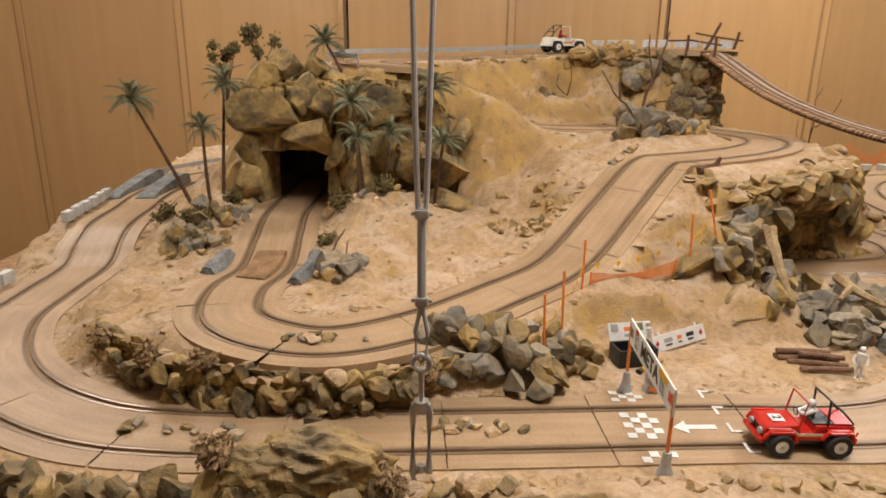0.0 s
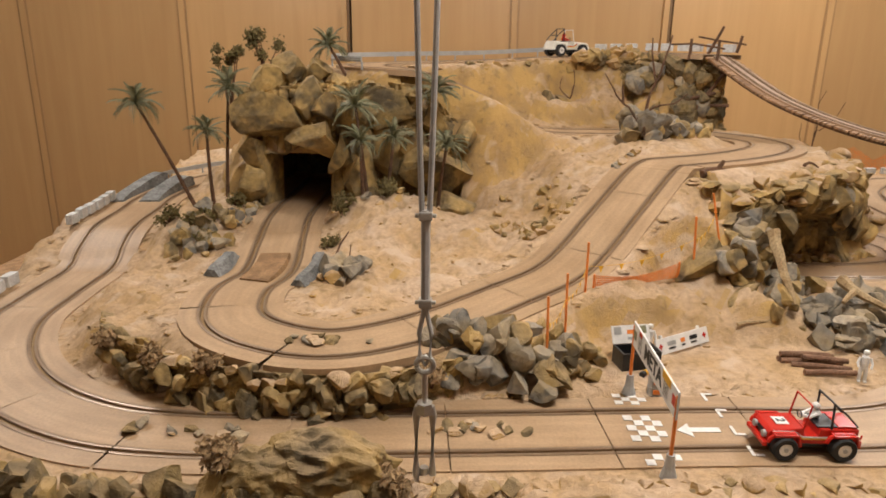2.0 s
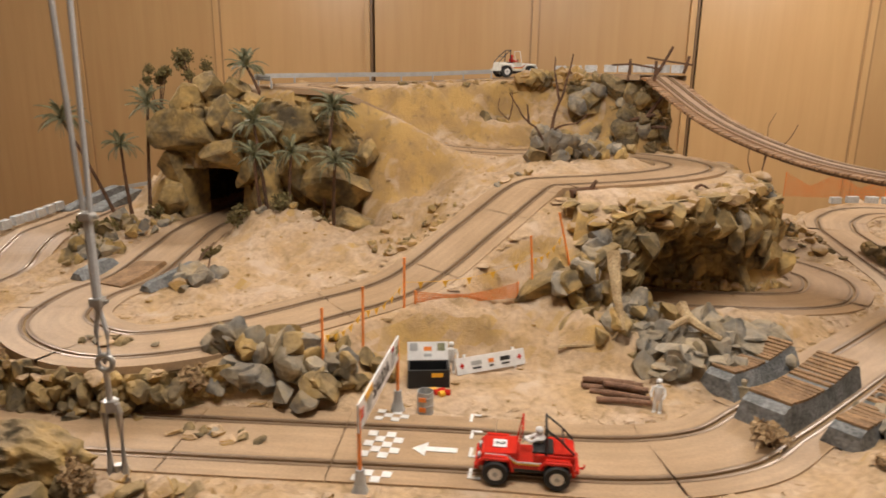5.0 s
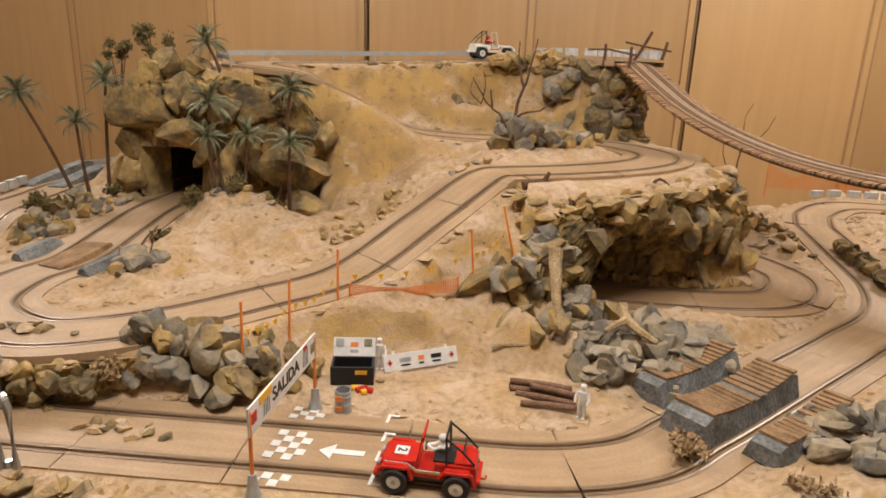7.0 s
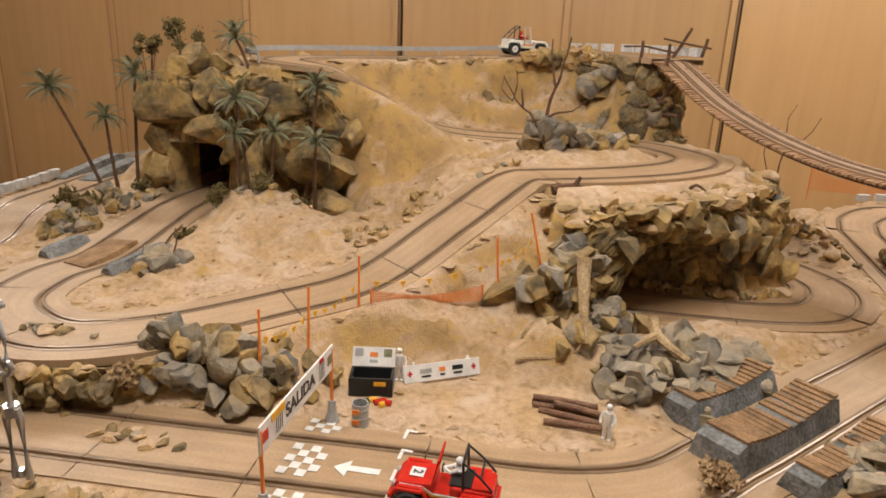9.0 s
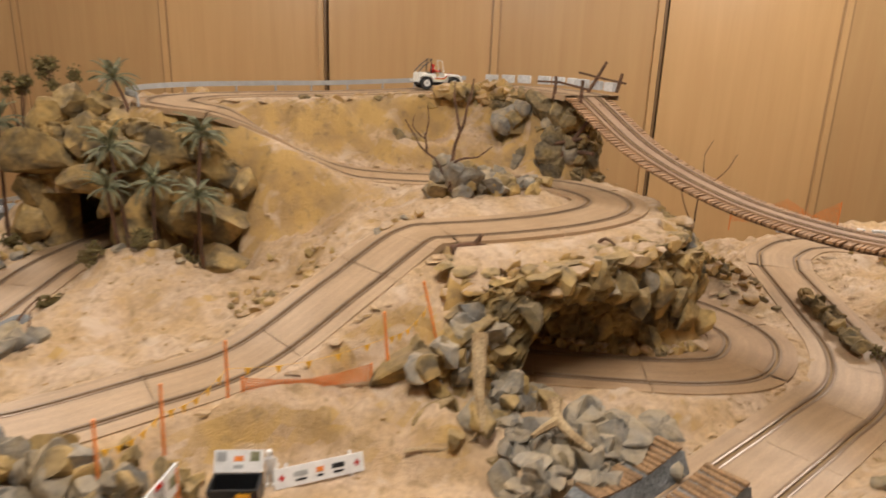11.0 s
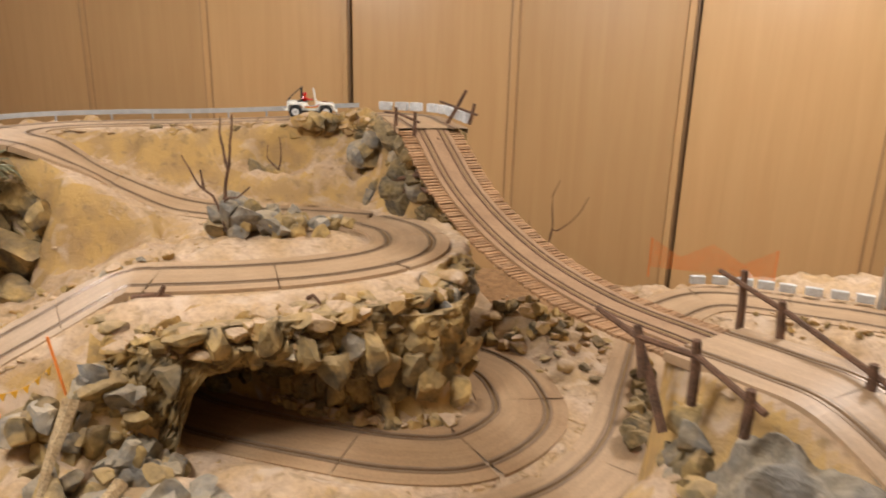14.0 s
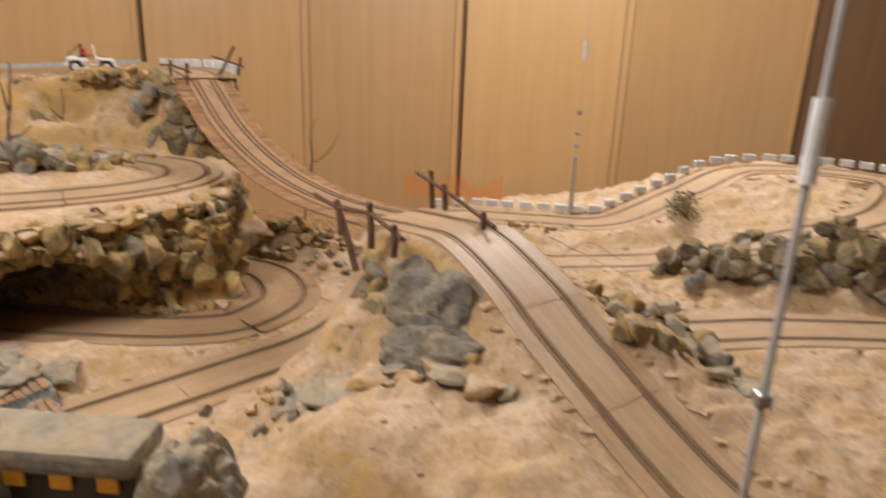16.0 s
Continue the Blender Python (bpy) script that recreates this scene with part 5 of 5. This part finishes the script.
cross = [p for p in spline(FRONT, .008) if .86 < p.y < 1.10 and .69 < p.x < .9]
hump("grey plaster ramp with wooden slats between the lanes", offset_line([tuple(p) for p in cross[2:-2:4]], 0.0), .034, .027, (.04, .04, -.012), 17)
hump("grey plaster ramp with wooden slats beside the stones", offset_line([tuple(p) for p in cross[1:-9:4]], .085), .03, .018, (.036, .036, -.01), 15)
hump("small grey plaster ramp with wooden slats on the outside", offset_line([tuple(p) for p in cross[2:-8:4]], -.085), .026, .018, (.03, .03, -.008), 14)
back = [p for p in spline(FRONT, .008) if 1.70 < p.y < 1.90 and p.x < -.6]
hump("smooth grey plaster ramp between the outer lanes", offset_line([tuple(p) for p in back[::4]], 0.0), .027, .022, (.004, .03, 0), 0)
hump("smooth grey plaster ramp outside the outer lanes", offset_line([tuple(p) for p in back[::4]], -.08), .02, .016, (.004, .034, 0), 0)
dip = [p for p in spline(UTURN, .008) if 1.115 < p.y < 1.27 and p.x < -.2]
hump("worn brown board ramp between the lanes", offset_line([tuple(p) for p in dip[::4]], 0.0), .028, .026, (.008, .004, .004), 0, PLANK)
hump("grey plaster kerb on the outside of the dip", offset_line([tuple(p) for p in dip[::4]], .082), .016, .007, (.012, .016, .006), 0)
hump("grey plaster kerb on the inside of the dip", offset_line([tuple(p) for p in dip[::4]], -.082), .014, .006, (.008, .014, .006), 0)
portal = thing("concrete_portal", pose(1.09, .835, 0), "grey concrete portal edge over a black panel of shade", "portal")
part("lintel", box(.20, .075, .028, -.06, .01, .132, .009), GREY, portal)
boulder(portal, 3.0, (.085, .0, .075), (.062, .052, .10), GREY)
part("pillar", box(.05, .055, .15, -.135, 0, -.02, .006), PLASTER, portal)
# solid black box stands in for the shade below the lintel
part("opening_shade", box(.17, .02, .15, -.03, .012, -.02), BLACK, portal)
for k in range(3):
    part("stripe", box(.022, .004, .02, -.10 + k * .05, -.002, .10), YELLOW, portal)

# ---- orange posts, pennants, nets ----
POSTS = [((.154, .905, .03), (.152, .913, .123)), ((.189, .981, .04), (.188, .988, .131)), ((.231, 1.07, .055), (.231, 1.072, .154)),
         ((.427, 1.16, .08), (.42, 1.157, .177)), ((.487, 1.213, .12), (.464, 1.214, .205))]
for a, b in POSTS:
    a = (a[0], a[1], min(a[2], ground_at(a[0], a[1]) - .003))
    tagged(part("marker_post", tube([Vector(a), Vector(b)], .0019, 8), ORANGE), "thin orange plastic marker post", "post", "orange marker posts")
pennants = thing("pennant_string", Matrix(), "yellow pennants on a thin string between the posts", "pennants")
for (a, b), (c, d) in zip(POSTS, POSTS[1:]):
    p, q = Vector(a).lerp(Vector(b), .6), Vector(c).lerp(Vector(d), .6)
    line = [p.lerp(q, t) - Vector((0, 0, .012 * math.sin(math.pi * t))) for t in [k / 16 for k in range(17)]]
    part("string", tube(line, .0003, 4), YELLOW, pennants)
    for k in range(2, 16, 3):
        m, w = line[k], (line[k + 1] - line[k - 1]).normalized() * .0045
        bm = bmesh.new()
        tri = [bm.verts.new(v + Vector((0, e, 0))) for e in (-.0003, .0003) for v in (m - w, m + w, m - Vector((0, 0, .011)))]
        bm.faces.new(tri[:3])
        bm.faces.new(tri[3:][::-1])
        for i in range(3):
            bm.faces.new((tri[i], tri[(i + 1) % 3], tri[3 + (i + 1) % 3], tri[3 + i]))
        part("pennant", bm, YELLOW, pennants)


def net(label, a, b, low, tops, cells, r=.0007):
    """A plastic mesh fence: its top edge passes through the given heights."""
    home = thing("safety_net", Matrix(), label, "net", "orange nets")
    a, b = Vector(a), Vector(b)
    bm = bmesh.new()
    n, rows = cells
    def top(t):
        k = t * (len(tops) - 1)
        i = min(int(k), len(tops) - 2)
        f = k - i
        return tops[i] * (1 - f) + tops[i + 1] * f
    grid = [[a.lerp(b, i / n) + Vector((0, 0, low + (top(i / n) - low) * j / rows)) for j in range(rows + 1)] for i in range(n + 1)]
    for i in range(n + 1):
        tube(grid[i], r, 3, bm)
    for j in range(rows + 1):
        tube([grid[i][j] for i in range(n + 1)], r, 3, bm)
    part("mesh", bm, ORANGE, home)
    for q in (a, b):
        part("post", tube([q + Vector((0, 0, low - .03)), q + Vector((0, 0, max(tops) + .002))], .0017, 6), ORANGE, home)


low_net = max(ground_at(.246, 1.083), ground_at(.402, 1.158), ground_at(.33, 1.122)) - .004
net("orange safety net sagging between short posts", (.246, 1.083, 0), (.402, 1.158, 0), low_net, [low_net + .024, low_net + .016, low_net + .012, low_net + .016, low_net + .024], (44, 6))
net("orange safety net with a wavy top edge behind the far blocks", (1.195, 2.385, 0), (1.495, 2.385, 0), .055, [.13, .088, .13, .086, .13], (76, 12), .0005)

# ---- start line ----


def decal(name, polys, z, label):
    bm = bmesh.new()
    for poly in polys:
        f = bm.faces.new([bm.verts.new((x, y, z)) for x, y in poly])
        g = bmesh.ops.extrude_face_region(bm, geom=[f])
        bmesh.ops.translate(bm, vec=(0, 0, .0006), verts=[v for v in g["geom"] if isinstance(v, bmesh.types.BMVert)])
    bmesh.ops.recalc_face_normals(bm, faces=bm.faces)
    return tagged(part(name, bm, WHITE), label, "marking", "start markings")


def squares(x0, y0, cols, rows, w, h):
    return [[(x0 + i * w, y0 + j * h), (x0 + (i + 1) * w, y0 + j * h), (x0 + (i + 1) * w, y0 + (j + 1) * h), (x0 + i * w, y0 + (j + 1) * h)]
            for i in range(cols) for j in range(rows) if (i + j) % 2 == 0]


decal("chequered_marking", squares(.240, .766, 4, 5, .0112, .0115), .0004, "white chequered start marking between the lanes")
decal("chequered_marking", squares(.238, .851, 4, 3, .0105, .009), .0004, "white chequered start marking on the far side")
decal("chequered_marking", squares(.245, .718, 4, 2, .0105, .011), .0004, "white chequered start marking on the near side")
decal("arrow_marking", [[(.299, .792), (.316, .808), (.316, .7985), (.352, .8005), (.352, .7905), (.316, .789), (.316, .778)]], .0004, "white direction arrow on the track")
for x, y, f in ((.358, .866, -1), (.363, .825, -1), (.366, .785, 1), (.37, .742, 1)):
    decal("grid_marking", [[(x, y), (x + .004, y), (x + .004, y + .02), (x, y + .02)], [(x + .0045, y if f > 0 else y + .016), (x + .014, y if f > 0 else y + .016), (x + .014, y + .004 if f > 0 else y + .02), (x + .0045, y + .004 if f > 0 else y + .02)]],
          .0004, "white angled grid mark on the track")


def lettering(body, size):
    """A thin mesh of words in the built-in font, centred."""
    cu = bpy.data.curves.new("lettering", "FONT")
    cu.body, cu.size, cu.extrude, cu.offset, cu.align_x, cu.align_y = body, size, .0002, size * .025, "CENTER", "CENTER"
    ob = new("lettering", cu)
    me = bpy.data.meshes.new_from_object(ob.evaluated_get(bpy.context.evaluated_depsgraph_get()))
    bpy.data.objects.remove(ob)
    return me


gantry = thing("start_banner", pose(.262, .79, 0), "white start banner with words on two orange posts", "banner")
part("board", box(.0022, .19, .032, 0, 0, .071, .0004), WHITE, gantry)
for y, z0 in ((-.092, .0), (.092, .0)):
    part("post", cyl(.0021, .098, 0, y, 0, 10), ORANGE, gantry)
    part("foot", cyl(.0095, .012, 0, y, 0, 12, .006), GUARD, gantry)
    part("collar", cyl(.006, .016, 0, y, .012, 10, .0045), GUARD, gantry)
for side, word, rz in ((-1, "META", -90), (1, "SALIDA", 90)):
    w = part("word", lettering(word, .027 if side < 0 else .0215), BLACK, gantry)
    w.matrix_basis = pose(side * .0014, 0, .087, 90, 0, rz)
    w.scale = (1.08, 1, 1)
    for k in range(9):
        for yy in (-.062, .05):
            part("stripe", box(.0005, .0018, .022, side * .00135, yy + k * .0021 * (1 if k % 2 else 1), .076), BLACK if k % 2 else WHITE, gantry)
    part("yellow_patch", box(.0006, .03, .009, side * .00135, -.055, .0935), YELLOW, gantry)
    part("red_patch", box(.0006, .012, .006, side * .00135, .058, .096), REDP, gantry)
    for yy, m in ((-.084, REDP), (.083, FRONDG)):
        part("badge", box(.0006, .012, .012, side * .00135, yy, .082), m, gantry)

# ---- pit things ----
crate = thing("black_crate", pose(.289, .958, ground_at(.289, .945), 0, 0, 12), "open black plastic tool crate with a white sticker board behind", "crate")
bm = bmesh.new()
for sx, sy, x, y in ((.058, .003, 0, -.016), (.058, .003, 0, .016), (.003, .03, -.0275, 0), (.003, .03, .0275, 0)):
    box(sx, sy, .026, x, y, 0, bm=bm)
box(.055, .03, .003, 0, 0, .0005, bm=bm)
part("body", bm, BLACK, crate)
lid = part("sticker_board", box(.058, .002, .026, 0, 0, 0, .0004), WHITE, crate, "white board with small coloured stickers")
lid.matrix_basis = pose(0, .018, .026, -28, 0, 0)
for x, m, high in ((-.02, GUARD, .011), (.0, ORANGE, .006), (.0, GUARD, .004), (.019, FRONDG, .011)):
    part("sticker", box(.011, .0006, high, x, -.0013, .013 if high > .005 else .005), m, lid)
part("label_strip", box(.016, .0006, .006, .012, -.0178, .016), YELLOW, crate)
tools = thing("red_tool_pile", pose(.303, .925, .002), "small red and yellow toy tools beside the crate", "tools")
for x, y, sx, m in ((0, 0, .016, REDP), (.012, .004, .01, REDP), (-.008, .006, .01, YELLOW), (.008, -.004, .007, YELLOW), (-.014, -.002, .007, BLACK)):
    part("tool", cyl(.0045, sx, 0, 0, 0, 8, m=pose(x, y, .0045, 0, 90, rr.uniform(0, 90))), m, tools)
barrel = thing("oil_barrel", pose(.298, .885, ground_at(.298, .885)), "grey open-topped metal barrel with small orange stickers", "barrel")
bm = bmesh.new()
prof = [(.0105, 0), (.0112, .0015), (.0105, .003), (.0105, .011), (.0112, .0125), (.0105, .014), (.0105, .022), (.0112, .0235), (.0105, .025), (.0105, .031), (.0095, .031), (.0095, .006)]
rings = [[bm.verts.new((r * math.cos(a), r * math.sin(a), z)) for a in (6.2832 * k / 16 for k in range(16))] for r, z in prof]
for a, b in zip(rings, rings[1:]):
    for k in range(16):
        bm.faces.new((a[k], a[(k + 1) % 16], b[(k + 1) % 16], b[k]))
bm.faces.new(rings[-1])
part("drum", bm, GUARD, barrel, smooth=False)
for z in (.006, .02):
    part("sticker", box(.009, .0015, .006, -.002, -.0112, z), ORANGE, barrel)
board2 = thing("sponsor_board", pose(.375, 1.012, ground_at(.376, 1.012) + .002, -22, 0, 32), "long white sponsor board with small coloured badges", "board")
part("panel", box(.112, .0022, .024, 0, 0, .002, .0004), WHITE, board2)
for x in (-.04, .04):
    part("leg", box(.0035, .004, .034, x, .003, -.004), WHITE, board2)
for x, w, m in ((-.047, .007, REDP), (-.024, .017, GUARD), (0, .009, ORANGE), (.023, .016, BLACK), (.047, .007, REDP)):
    part("badge", box(w, .0006, .0025 if abs(x) > .03 else .006, x, -.0013, .013), m, board2)
    part("badge_bar", box(.0025 if abs(x) > .03 else w * .8, .0006, .008 if abs(x) > .03 else .0025, x, -.0014, .0102 if abs(x) > .03 else .0075), m if abs(x) > .03 else BLACK, board2)
logs = thing("log_pile", pose(.548, .968, ground_at(.548, .968)), "pile of six cut brown logs", "logs")
for x, y, z, a, ln in ((-.004, .020, .005, 7, .085), (-.002, .006, .005, -4, .085), (.004, -.010, .005, -9, .08), (-.010, .012, .0135, -2, .07), (.008, -.028, .005, 1, .072), (.012, -.002, .0135, -12, .06)):
    q = part("log", tube([Vector((-ln / 2, 0, 0)), Vector((0, .001, .0005)), Vector((ln / 2, 0, 0))], [.0042, .0041, .0039], 9), LOGM, logs)
    q.location, q.rotation_euler = (x, y, z), (0, 0, radians(a))
    part("cut_end", tube([Vector((ln / 2, 0, 0)), Vector((ln / 2 + .0005, 0, 0))], .004, 9), DRIFT, q)


def figurine(x, y, z, turn, label, mat=WHITE):
    """A small painted doll, one plain mesh."""
    bm = bmesh.new()
    for s in (-1, 1):
        tube([Vector((s * .0045, 0, 0)), Vector((s * .0042, 0, .012)), Vector((s * .003, 0, .025))], [.0028, .003, .0036], 8, bm)
        tube([Vector((s * .0075, 0, .043)), Vector((s * .0105, -.003, .034)), Vector((s * .009, -.008, .028))], [.0024, .0022, .0018], 8, bm)
        box(.0045, .009, .003, s * .0045, -.002, 0, bm=bm)
    tube([Vector((0, 0, .024)), Vector((0, 0, .034)), Vector((0, 0, .045))], [.0055, .0065, .006], 10, bm)
    bmesh.ops.create_icosphere(bm, subdivisions=2, radius=.0045, matrix=Matrix.Translation((0, 0, .0515)))
    cyl(.005, .003, 0, -.001, .0535, 10, .004, bm)
    ob = part("figurine", bm, mat)
    ob.matrix_world = pose(x, y, ground_at(x, y) - .001, 0, 0, turn) @ Matrix.Scale(.84, 4)
    tagged(ob, label, "figurine", "toy mechanics")


figurine(.598, .936, .006, -20, "small white toy mechanic standing beside the logs")
figurine(.316, .996, .004, 20, "small white toy mechanic behind the crate")

# ---- cars ----


def jeep(name, m, paint, label, number):
    """A toy off-road car; its nose points to +x, wheels on z 0."""
    car = thing(name, m, label, "toy car", "slot cars")
    bm = bmesh.new()
    side = [(-.062, .018), (-.062, .040), (-.012, .040), (-.010, .030), (.008, .030), (.010, .041), (.052, .038), (.056, .034), (.056, .019)]
    va, vb = [bm.verts.new((x, -.021, z)) for x, z in side], [bm.verts.new((x, .021, z)) for x, z in side]
    bm.faces.new(va)
    bm.faces.new(vb[::-1])
    for k in range(len(side)):
        j = (k + 1) % len(side)
        bm.faces.new((va[k], vb[k], vb[j], va[j]))
    bmesh.ops.recalc_face_normals(bm, faces=bm.faces)
    bmesh.ops.bevel(bm, geom=bm.edges[:], offset=.0018, segments=2, affect="EDGES", profile=.6)
    part("body", bm, paint, car)
    for x, y in ((.036, -.0265), (.036, .0265), (-.040, -.0265), (-.040, .0265)):
        f = bmesh.new()
        arch = [(-.021, .018), (-.017, .032), (-.012, .0355), (.012, .0355), (.019, .029), (.021, .024)]
        tube([Vector((x + a, y, z)) for a, z in arch], .0028, 6, f)
        sgn = 1 if y > 0 else -1
        box(.03, .012, .003, x, y - sgn * .0005, .0335, bm=f)
        part("fender", f, paint, car)
        w = part("wheel", cyl(.0092, .0150, 0, 0, -.0075, 18, m=pose(0, 0, 0, 90, 0, 0)), WHITE, car)
        w.location = (x, y, .0165)
        t = bmesh.new()
        ring = [(.0088, -.008), (.0150, -.0086), (.0165, -.0062), (.0165, .0062), (.0150, .0086), (.0088, .008)]
        rows = [[t.verts.new((r * math.cos(a), yy, r * math.sin(a))) for a in (6.2832 * k / 24 for k in range(24))] for r, yy in ring]
        for i in range(6):
            a, b = rows[i], rows[(i + 1) % 6]
            for k in range(24):
                t.faces.new((a[k], a[(k + 1) % 24], b[(k + 1) % 24], b[k]))
        bmesh.ops.recalc_face_normals(t, faces=t.faces)
        part("tyre", t, RUBBER, w)
        part("hub", cyl(.003, .0175, 0, 0, -.00875, 10, m=pose(0, 0, 0, 90, 0, 0)), GUARD, w)
    part("chassis", box(.105, .03, .012, -.002, 0, .010, .002), BLACK, car)
    part("front_bumper", box(.006, .052, .006, .060, 0, .017, .001), paint, car)
    part("rear_bumper", box(.005, .044, .005, -.065, 0, .018, .001), paint, car)
    part("tow_hook", tube([Vector((-.066, .01, .02)), Vector((-.073, .01, .02)), Vector((-.074, .01, .025))], .0013, 6), paint, car)
    for y in (-.013, .013):
        part("headlight", cyl(.0048, .004, 0, 0, 0, 14, m=pose(.0555, y, .029, 0, 90, 0)), GUARD, car)
    for k in range(5):
        part("grille_slot", box(.001, .0015, .009, .0565, -.006 + k * .003, .024), BLACK, car)
    part("windscreen_frame", tube([Vector(q) for q in ((.010, -.020, .041), (.004, -.020, .073), (.004, .020, .073), (.010, .020, .041), (.010, -.020, .041))], .0013, 6), paint, car)
    part("roll_bar", tube([Vector(q) for q in ((-.026, -.020, .040), (-.025, -.019, .076), (-.025, .019, .076), (-.026, .020, .040))], .0016, 7), BLACK, car)
    for y in (-.019, .019):
        part("roll_bar_stay", tube([Vector((-.025, y, .075)), Vector((-.044, y, .060)), Vector((-.060, y, .043))], .0014, 6), BLACK, car)
    part("cross_bar", tube([Vector((-.046, -.019, .058)), Vector((-.046, .019, .058))], .0012, 6), BLACK, car)
    part("seat_well", box(.026, .034, .002, -.022, 0, .0402), BLACK, car)
    part("rear_deck", box(.024, .037, .0025, -.048, 0, .0402, .0006), paint, car)
    d = bmesh.new()
    tube([Vector((-.018, -.008, .036)), Vector((-.018, -.008, .048)), Vector((-.017, -.008, .054))], [.007, .0075, .004], 10, d)
    bmesh.ops.create_icosphere(d, subdivisions=2, radius=.0055, matrix=Matrix.Translation((-.017, -.008, .0585)))
    for y in (-.015, -.001):
        tube([Vector((-.017, y, .050)), Vector((-.007, y, .045)), Vector((.002, -.008, .046))], .0022, 6, d)
    part("driver_doll", d, WHITE if paint == REDP else REDP, car, "small plain driver doll")
    part("steering_wheel", tube([Vector((.003, -.008 + .006 * math.cos(a), .046 + .005 * math.sin(a))) for a in (6.2832 * k / 10 for k in range(11))], .0008, 5), BLACK, car)
    part("number_plate_patch", box(.017, .018, .0005, .032, 0, .0402), WHITE if paint == REDP else REDP, car)
    nm = part("race_number", lettering(number, .016), BLACK, car)
    nm.matrix_basis = pose(.032, 0, .0410, 0, 1.5, 90)
    for sgn in (-1, 1):
        for zoff, mt in ((.0, YELLOW), (.0022, WHITE if paint == REDP else REDP)):
            line = [(.05, .034), (.022, .034), (.010, .026), (-.012, .026), (-.055, .026)]
            st = bmesh.new()
            for (xa, za), (xb, zb) in zip(line, line[1:]):
                n = Vector((-(zb - za), 0, xb - xa)).normalized() * .0009
                v = [st.verts.new(Vector((xx, sgn * yy, zz + zoff)) + o) for yy in (.0208, .0217) for xx, zz, o in ((xa, za, n), (xb, zb, n), (xb, zb, -n), (xa, za, -n))]
                for q in ((4, 5, 6, 7), (0, 1, 5, 4), (1, 2, 6, 5), (2, 3, 7, 6), (3, 0, 4, 7)):
                    st.faces.new([v[i] for i in q])
            bmesh.ops.recalc_face_normals(st, faces=st.faces)
            part("side_stripe", st, mt, car)
    return car


jeep("toy_car", pose(.431, .762, .001, 0, 0, 181) @ Matrix.Scale(.86, 4), REDP, "red toy off-road car on the start line, white wheels", "2")
jeep("toy_car", pose(.335, 2.16, .413, 0, 0, 27), CARWHITE, "white toy off-road car with red driver on hilltop track", "3")

# ---- hanging cables ----
rope = thing("support_cable", pose(0, .678, 0), "twin steel support cable with turnbuckle holding the board", "cable", "support cables")
for x0, x1 in ((-.0035, -.012), (.0035, .012)):
    part("strand", tube([Vector((x0, 0, .29)), Vector((x0 * 1.5, 0, .34)), Vector((x1, 0, .6)), Vector((x1, 0, 1.72))], .0027, 8), CABLE, rope)
part("lower_strand", tube([Vector((0, 0, .195)), Vector((0, 0, .295))], .0045, 8), CABLE, rope)
for z in (.285, .198):
    part("clamp", box(.013, .012, .009, 0, 0, z, .002), STEEL, rope)
    part("clamp_bolt", tube([Vector((-.010, .002, z + .004)), Vector((.010, .002, z + .004))], .0022, 8), STEEL, rope)
part("loop", tube([Vector(q) for q in ((0, 0, .20), (-.006, 0, .17), (-.005, 0, .145), (0, 0, .136), (.005, 0, .145), (.006, 0, .17), (0, 0, .20))], .0024, 8), CABLE, rope)
part("eye", tube([Vector((.0085 * math.cos(a), 0, .136 + .0085 * math.sin(a))) for a in (6.2832 * k / 16 for k in range(17))], .003, 8), STEEL, rope)
part("threaded_rod", tube([Vector((0, 0, .09)), Vector((0, 0, .128))], .003, 8), STEEL, rope)
part("nut", cyl(.0085, .012, 0, 0, .082, 6), STEEL, rope)
for x in (-.0085, .0085):
    part("turnbuckle_bar", tube([Vector((x * .7, 0, .09)), Vector((x, 0, .08)), Vector((x, 0, .01)), Vector((x * .7, 0, .0))], .0042, 8), STEEL, rope)
part("hook_rod", tube([Vector((0, 0, -.03)), Vector((0, 0, .018))], .0045, 8), STEEL, rope)
far_rope = thing("support_cable", pose(1.702, 2.27, 0), "thin steel support cable with a white sleeve behind the far track", "cable", "support cables")
part("strand", tube([Vector((0, 0, .2)), Vector((0, 0, 1.72))], .0007, 6), CABLE, far_rope)
part("sleeve", cyl(.006, .048, 0, 0, .497, 8), WHITE, far_rope)
for z in (.345, .285, .25, .215):
    part("clamp", box(.014, .012, .012, 0, 0, z, .002), STEEL, far_rope)
part("turnbuckle", tube([Vector((0, 0, .05)), Vector((0, 0, .13)), Vector((0, 0, .215))], [.008, .0075, .004], 8), STEEL, far_rope)
right_rope = thing("support_cable", pose(1.645, .69, 0), "steel support cable with a white sleeve beside the sloping track", "cable", "support cables")
part("strand", tube([Vector((0, 0, -.02)), Vector((0, 0, 1.72))], .0028, 8), CABLE, right_rope)
part("sleeve", cyl(.0052, .05, 0, 0, .48, 10), WHITE, right_rope)
part("clamp", box(.011, .010, .010, 0, 0, .33, .002), STEEL, right_rope)
